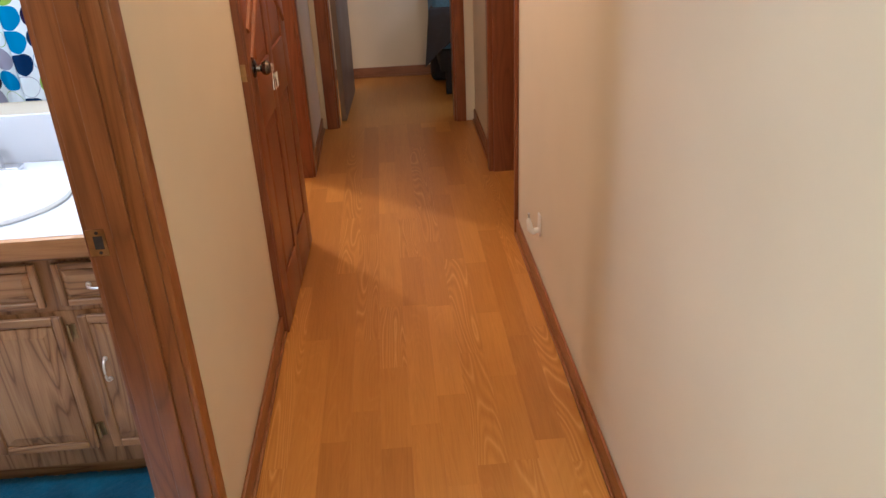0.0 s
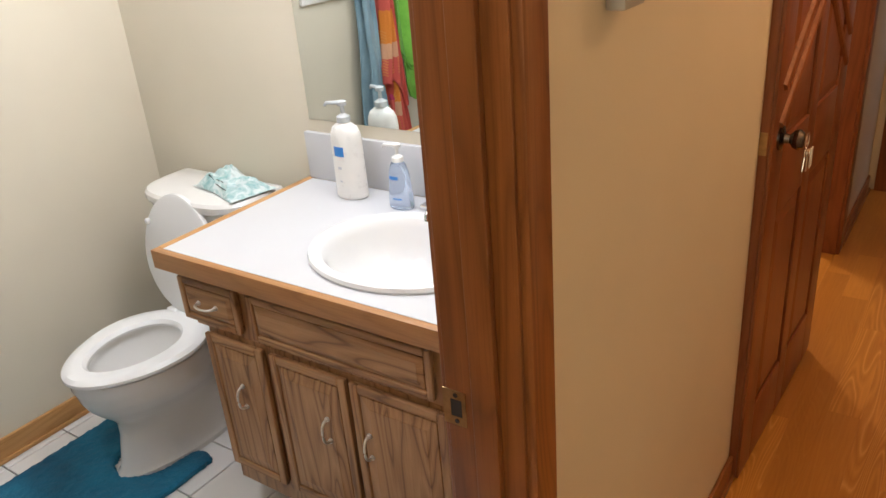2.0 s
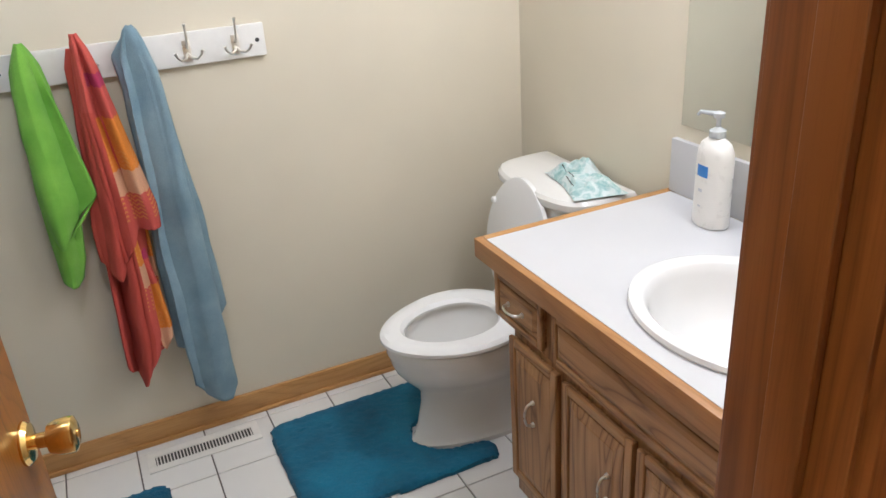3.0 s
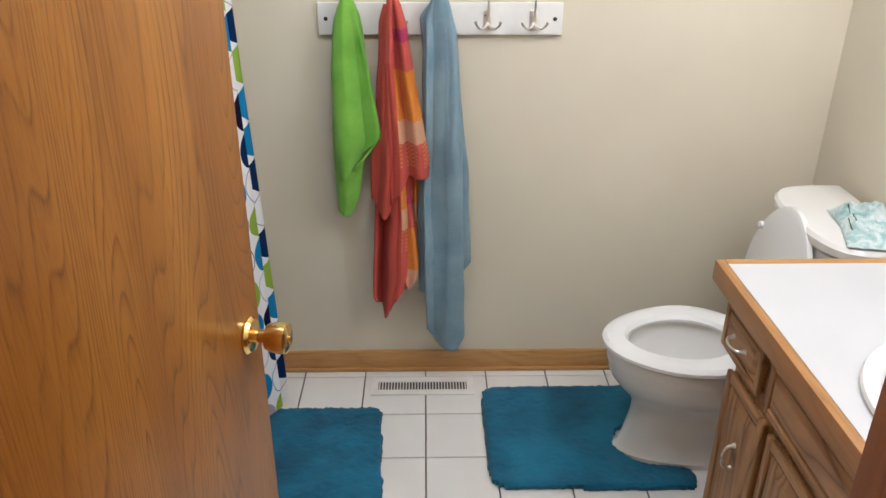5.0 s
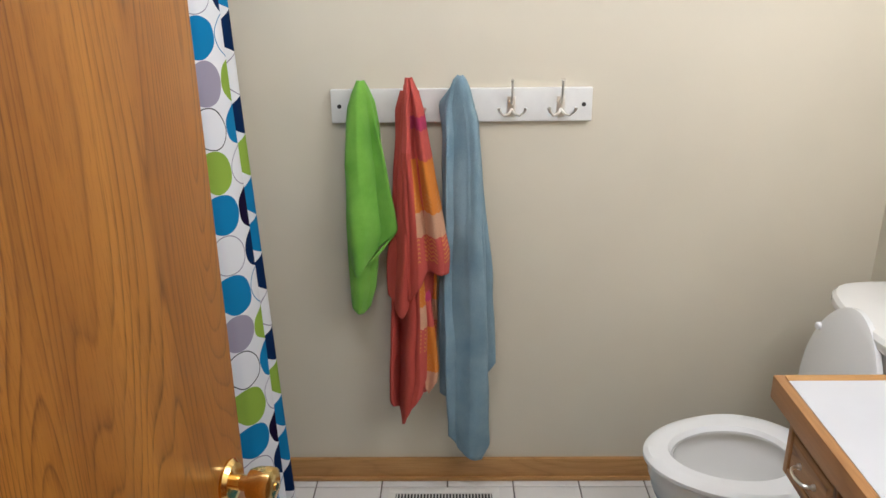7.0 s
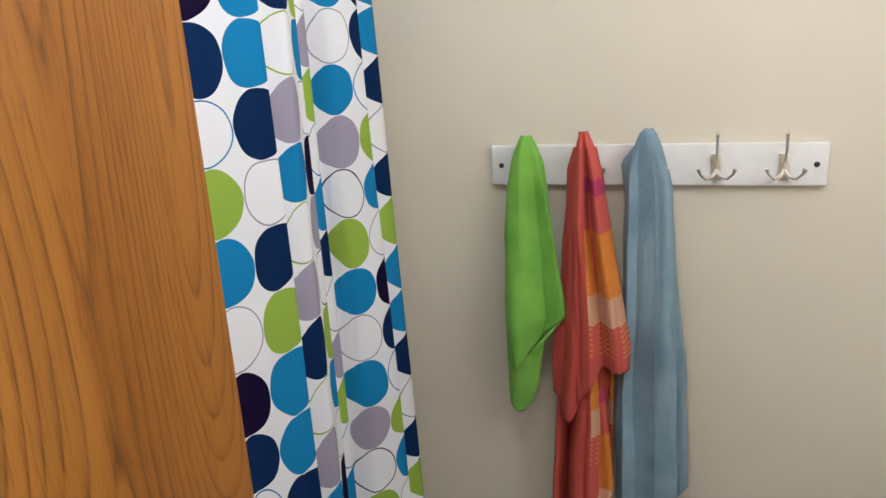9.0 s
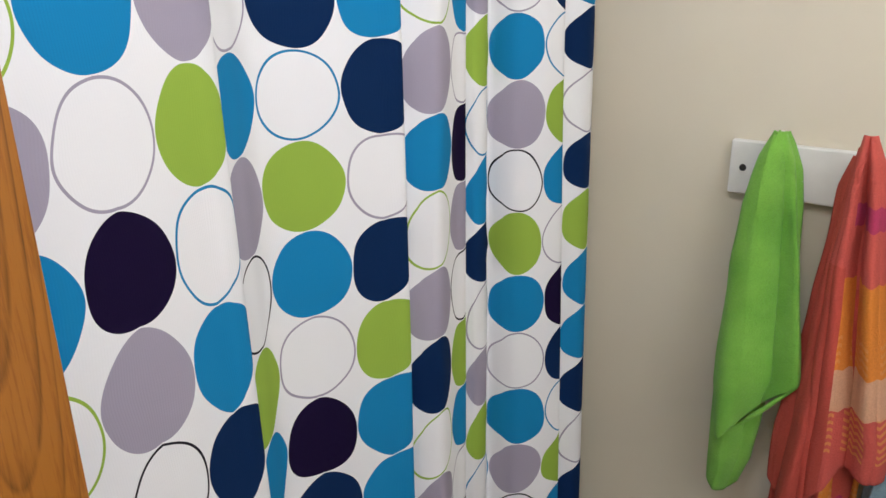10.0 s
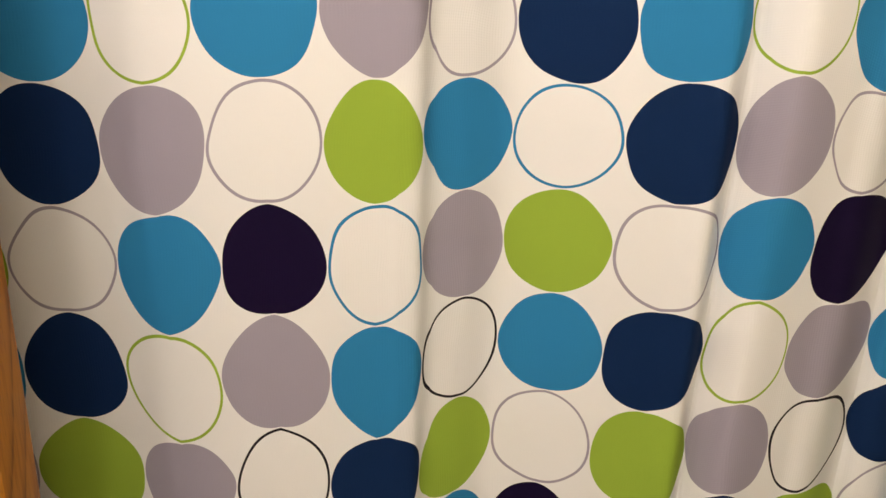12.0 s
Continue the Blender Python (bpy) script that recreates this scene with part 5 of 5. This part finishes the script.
th = thing("thermostat", (HX0 + 0.0004, 3.60, 1.50), "small grey plastic thermostat high on the hall wall", "thermostat")
box_part("case", (0.0, -0.035, -0.055), (0.028, 0.035, 0.055), PLASTIC_GREY, th, 0.006)
box_part("dial_window", (0.0282, -0.02, 0.0), (0.0300, 0.02, 0.03), DARK, th)

# bedroom door and the bed beyond
bd = thing("bedroom_door", (0.139, 7.13, 0), "dim painted bedroom door standing open", "door")
box_part("leaf", (0.0, 0.0, 0.008), (0.035, 0.76, DH - 0.005), DARKDOOR, bd, 0.002)
bd.rotation_euler = (0, 0, radians(-3))
bed = thing("bed", (0, 0, 0), "bed with a charcoal blanket hanging over its corner", "bed")
box_part("frame", (0.86, 7.62, 0.18), (2.6, 8.28, 0.34), BLACK, bed, 0.01)
box_part("mattress", (0.82, 7.60, 0.341), (2.62, 8.285, 0.72), BLUEC, bed, 0.05, seg=4)
for x, y in ((0.90, 7.66), (0.90, 8.22), (2.55, 7.66), (2.55, 8.22)):
    box_part("leg", (x, y, 0.0), (x + 0.05, y + 0.05, 0.18), BLACK, bed, 0.004)
bm = bmesh.new()
GU, GV = 40, 24
sheet = []
for i in range(GU + 1):
    r = []
    u = i / GU
    for j in range(GV + 1):
        v = j / GV
        hem = 0.25 + min(1.0, u / 0.35) * 0.19 + 0.10 * max(0, u - 0.35)
        x = 0.745 + 0.62 * u + 0.06 * (1 - v) * (1 - u)
        fold = 0.016 * math.sin(u * 21 + 2 * v) * v + 0.008 * noise.noise(Vector((u * 7, v * 4, 3)))
        if v < 0.3:
            w = v / 0.3
            r.append(bm.verts.new((x + 0.05 * (1 - w), 7.90 - 0.34 * w, 0.628 + 0.006 * math.sin(u * 9))))
        else:
            w = (v - 0.3) / 0.7
            r.append(bm.verts.new((x, 7.555 - 0.02 * w - fold, 0.615 + (hem - 0.615) * w)))
    sheet.append(r)
for i in range(GU):
    for j in range(GV):
        bm.faces.new((sheet[i][j], sheet[i + 1][j], sheet[i + 1][j + 1], sheet[i][j + 1]))
bl = part("hanging_blanket", bm, GREYC, bed, "charcoal blanket")
md = bl.modifiers.new("thickness", "SOLIDIFY")
md.thickness, md.offset = 0.012, 1
bag = thing("black_bag", (0.945, 8.15, 0.001), "black bag with a white slip, on the floor by the bed", "bag")
bm = bmesh.new()
add_box(bm, (-0.13, -0.1, 0.0), (0.13, 0.1, 0.27), 0.05, 4)
part("body", bm, BLACK, bag)
box_part("slip", (-0.07, -0.105, 0.175), (0.0, -0.1005, 0.205), WHITE_PAINT, bag)

# ---- floors ----
sub = structure("floor", [((-2.4, -0.2, -0.12), (3.4, 8.5, -0.0082))], GROUT, "floor slab under tiles and laminate")
tile_floor = thing("tile_floor", (0, 0, 0), "white glazed square floor tiles with dark grout")
tagged(tile_floor, kind="structure")
TP = 0.2145
TX0, TY0 = -1.972, 2.563


def shared_box(name, lo, hi, bevel, mat):
    b = bmesh.new()
    add_box(b, lo, hi, bevel, 1)
    bmesh.ops.recalc_face_normals(b, faces=b.faces)
    me = bpy.data.meshes.new(name)
    b.to_mesh(me)
    b.free()
    me.materials.append(mat)
    return me


g = 0.0022
tile_cache = {}
for i in range(-1, 9):
    for j in range(-2, 8):
        x0, x1 = max(WX, TX0 + i * TP + g), min(BX + 0.03, TX0 + (i + 1) * TP - g)
        y0, y1 = max(2.16, TY0 + j * TP + g), min(MY, TY0 + (j + 1) * TP - g)
        if x1 - x0 < 0.01 or y1 - y0 < 0.01:
            continue
        key = (round(x1 - x0, 4), round(y1 - y0, 4))
        if key not in tile_cache:
            tile_cache[key] = shared_box("tile", (0, 0, -0.0080), (key[0], key[1], 0.0), 0.0014, TILE)
        o = new("tile", tile_cache[key])
        o.parent = tile_floor
        o.location = (x0, y0, random.uniform(-0.0003, 0.0002))
structure("threshold", [((BX + 0.031, D0, -0.008), (HX0 - 0.002, D1, 0.003))], TRIM_Y, "oak threshold strip", 0.002)

lam = thing("laminate_floor", (0, 0, 0), "orange oak laminate strips along the hall")
tagged(lam, kind="structure")
SW = 0.0936
n_strips = int((HX1 - HX0) / SW) + 1
rnd = random.Random(11)
plank_cache = {}
LENS = (0.42, 0.58, 0.74, 0.92, 1.10)


def lay(x0, x1, ya, yb, start):
    y = ya - start
    while y < yb:
        ln = rnd.choice(LENS)
        a, b2 = max(y, ya), min(y + ln, yb)
        y += ln
        if b2 - a < 0.002:
            continue
        key = (round(x1 - x0, 4), round(b2 - a, 3))
        if key not in plank_cache:
            plank_cache[key] = shared_box("plank", (0, 0, -0.0080), (key[0], key[1], 0.0), 0.00025, LAMINATE)
        o = new("plank", plank_cache[key])
        o.parent = lam
        o.location = (x0, a, 0)


x = HX0
while x < HX1 - 0.005:
    lay(x, min(x + SW, HX1), 1.2, 7.0, rnd.uniform(0, 0.9))
    x += SW
structure("laminate_beyond", [((HX0, 0.0, -0.008), (HX1, 1.198, 0.0)), ((-0.9, 7.0, -0.008), (3.2, 8.3, 0.0)), ((HX1 + 0.0005, 5.24, -0.008), (2.6, 6.02, 0.0)), ((-2.2, 4.5, -0.008), (HX0 - 0.0005, 6.99, 0.0))],
          LAMINATE, "orange oak laminate of the rooms beside the hall")
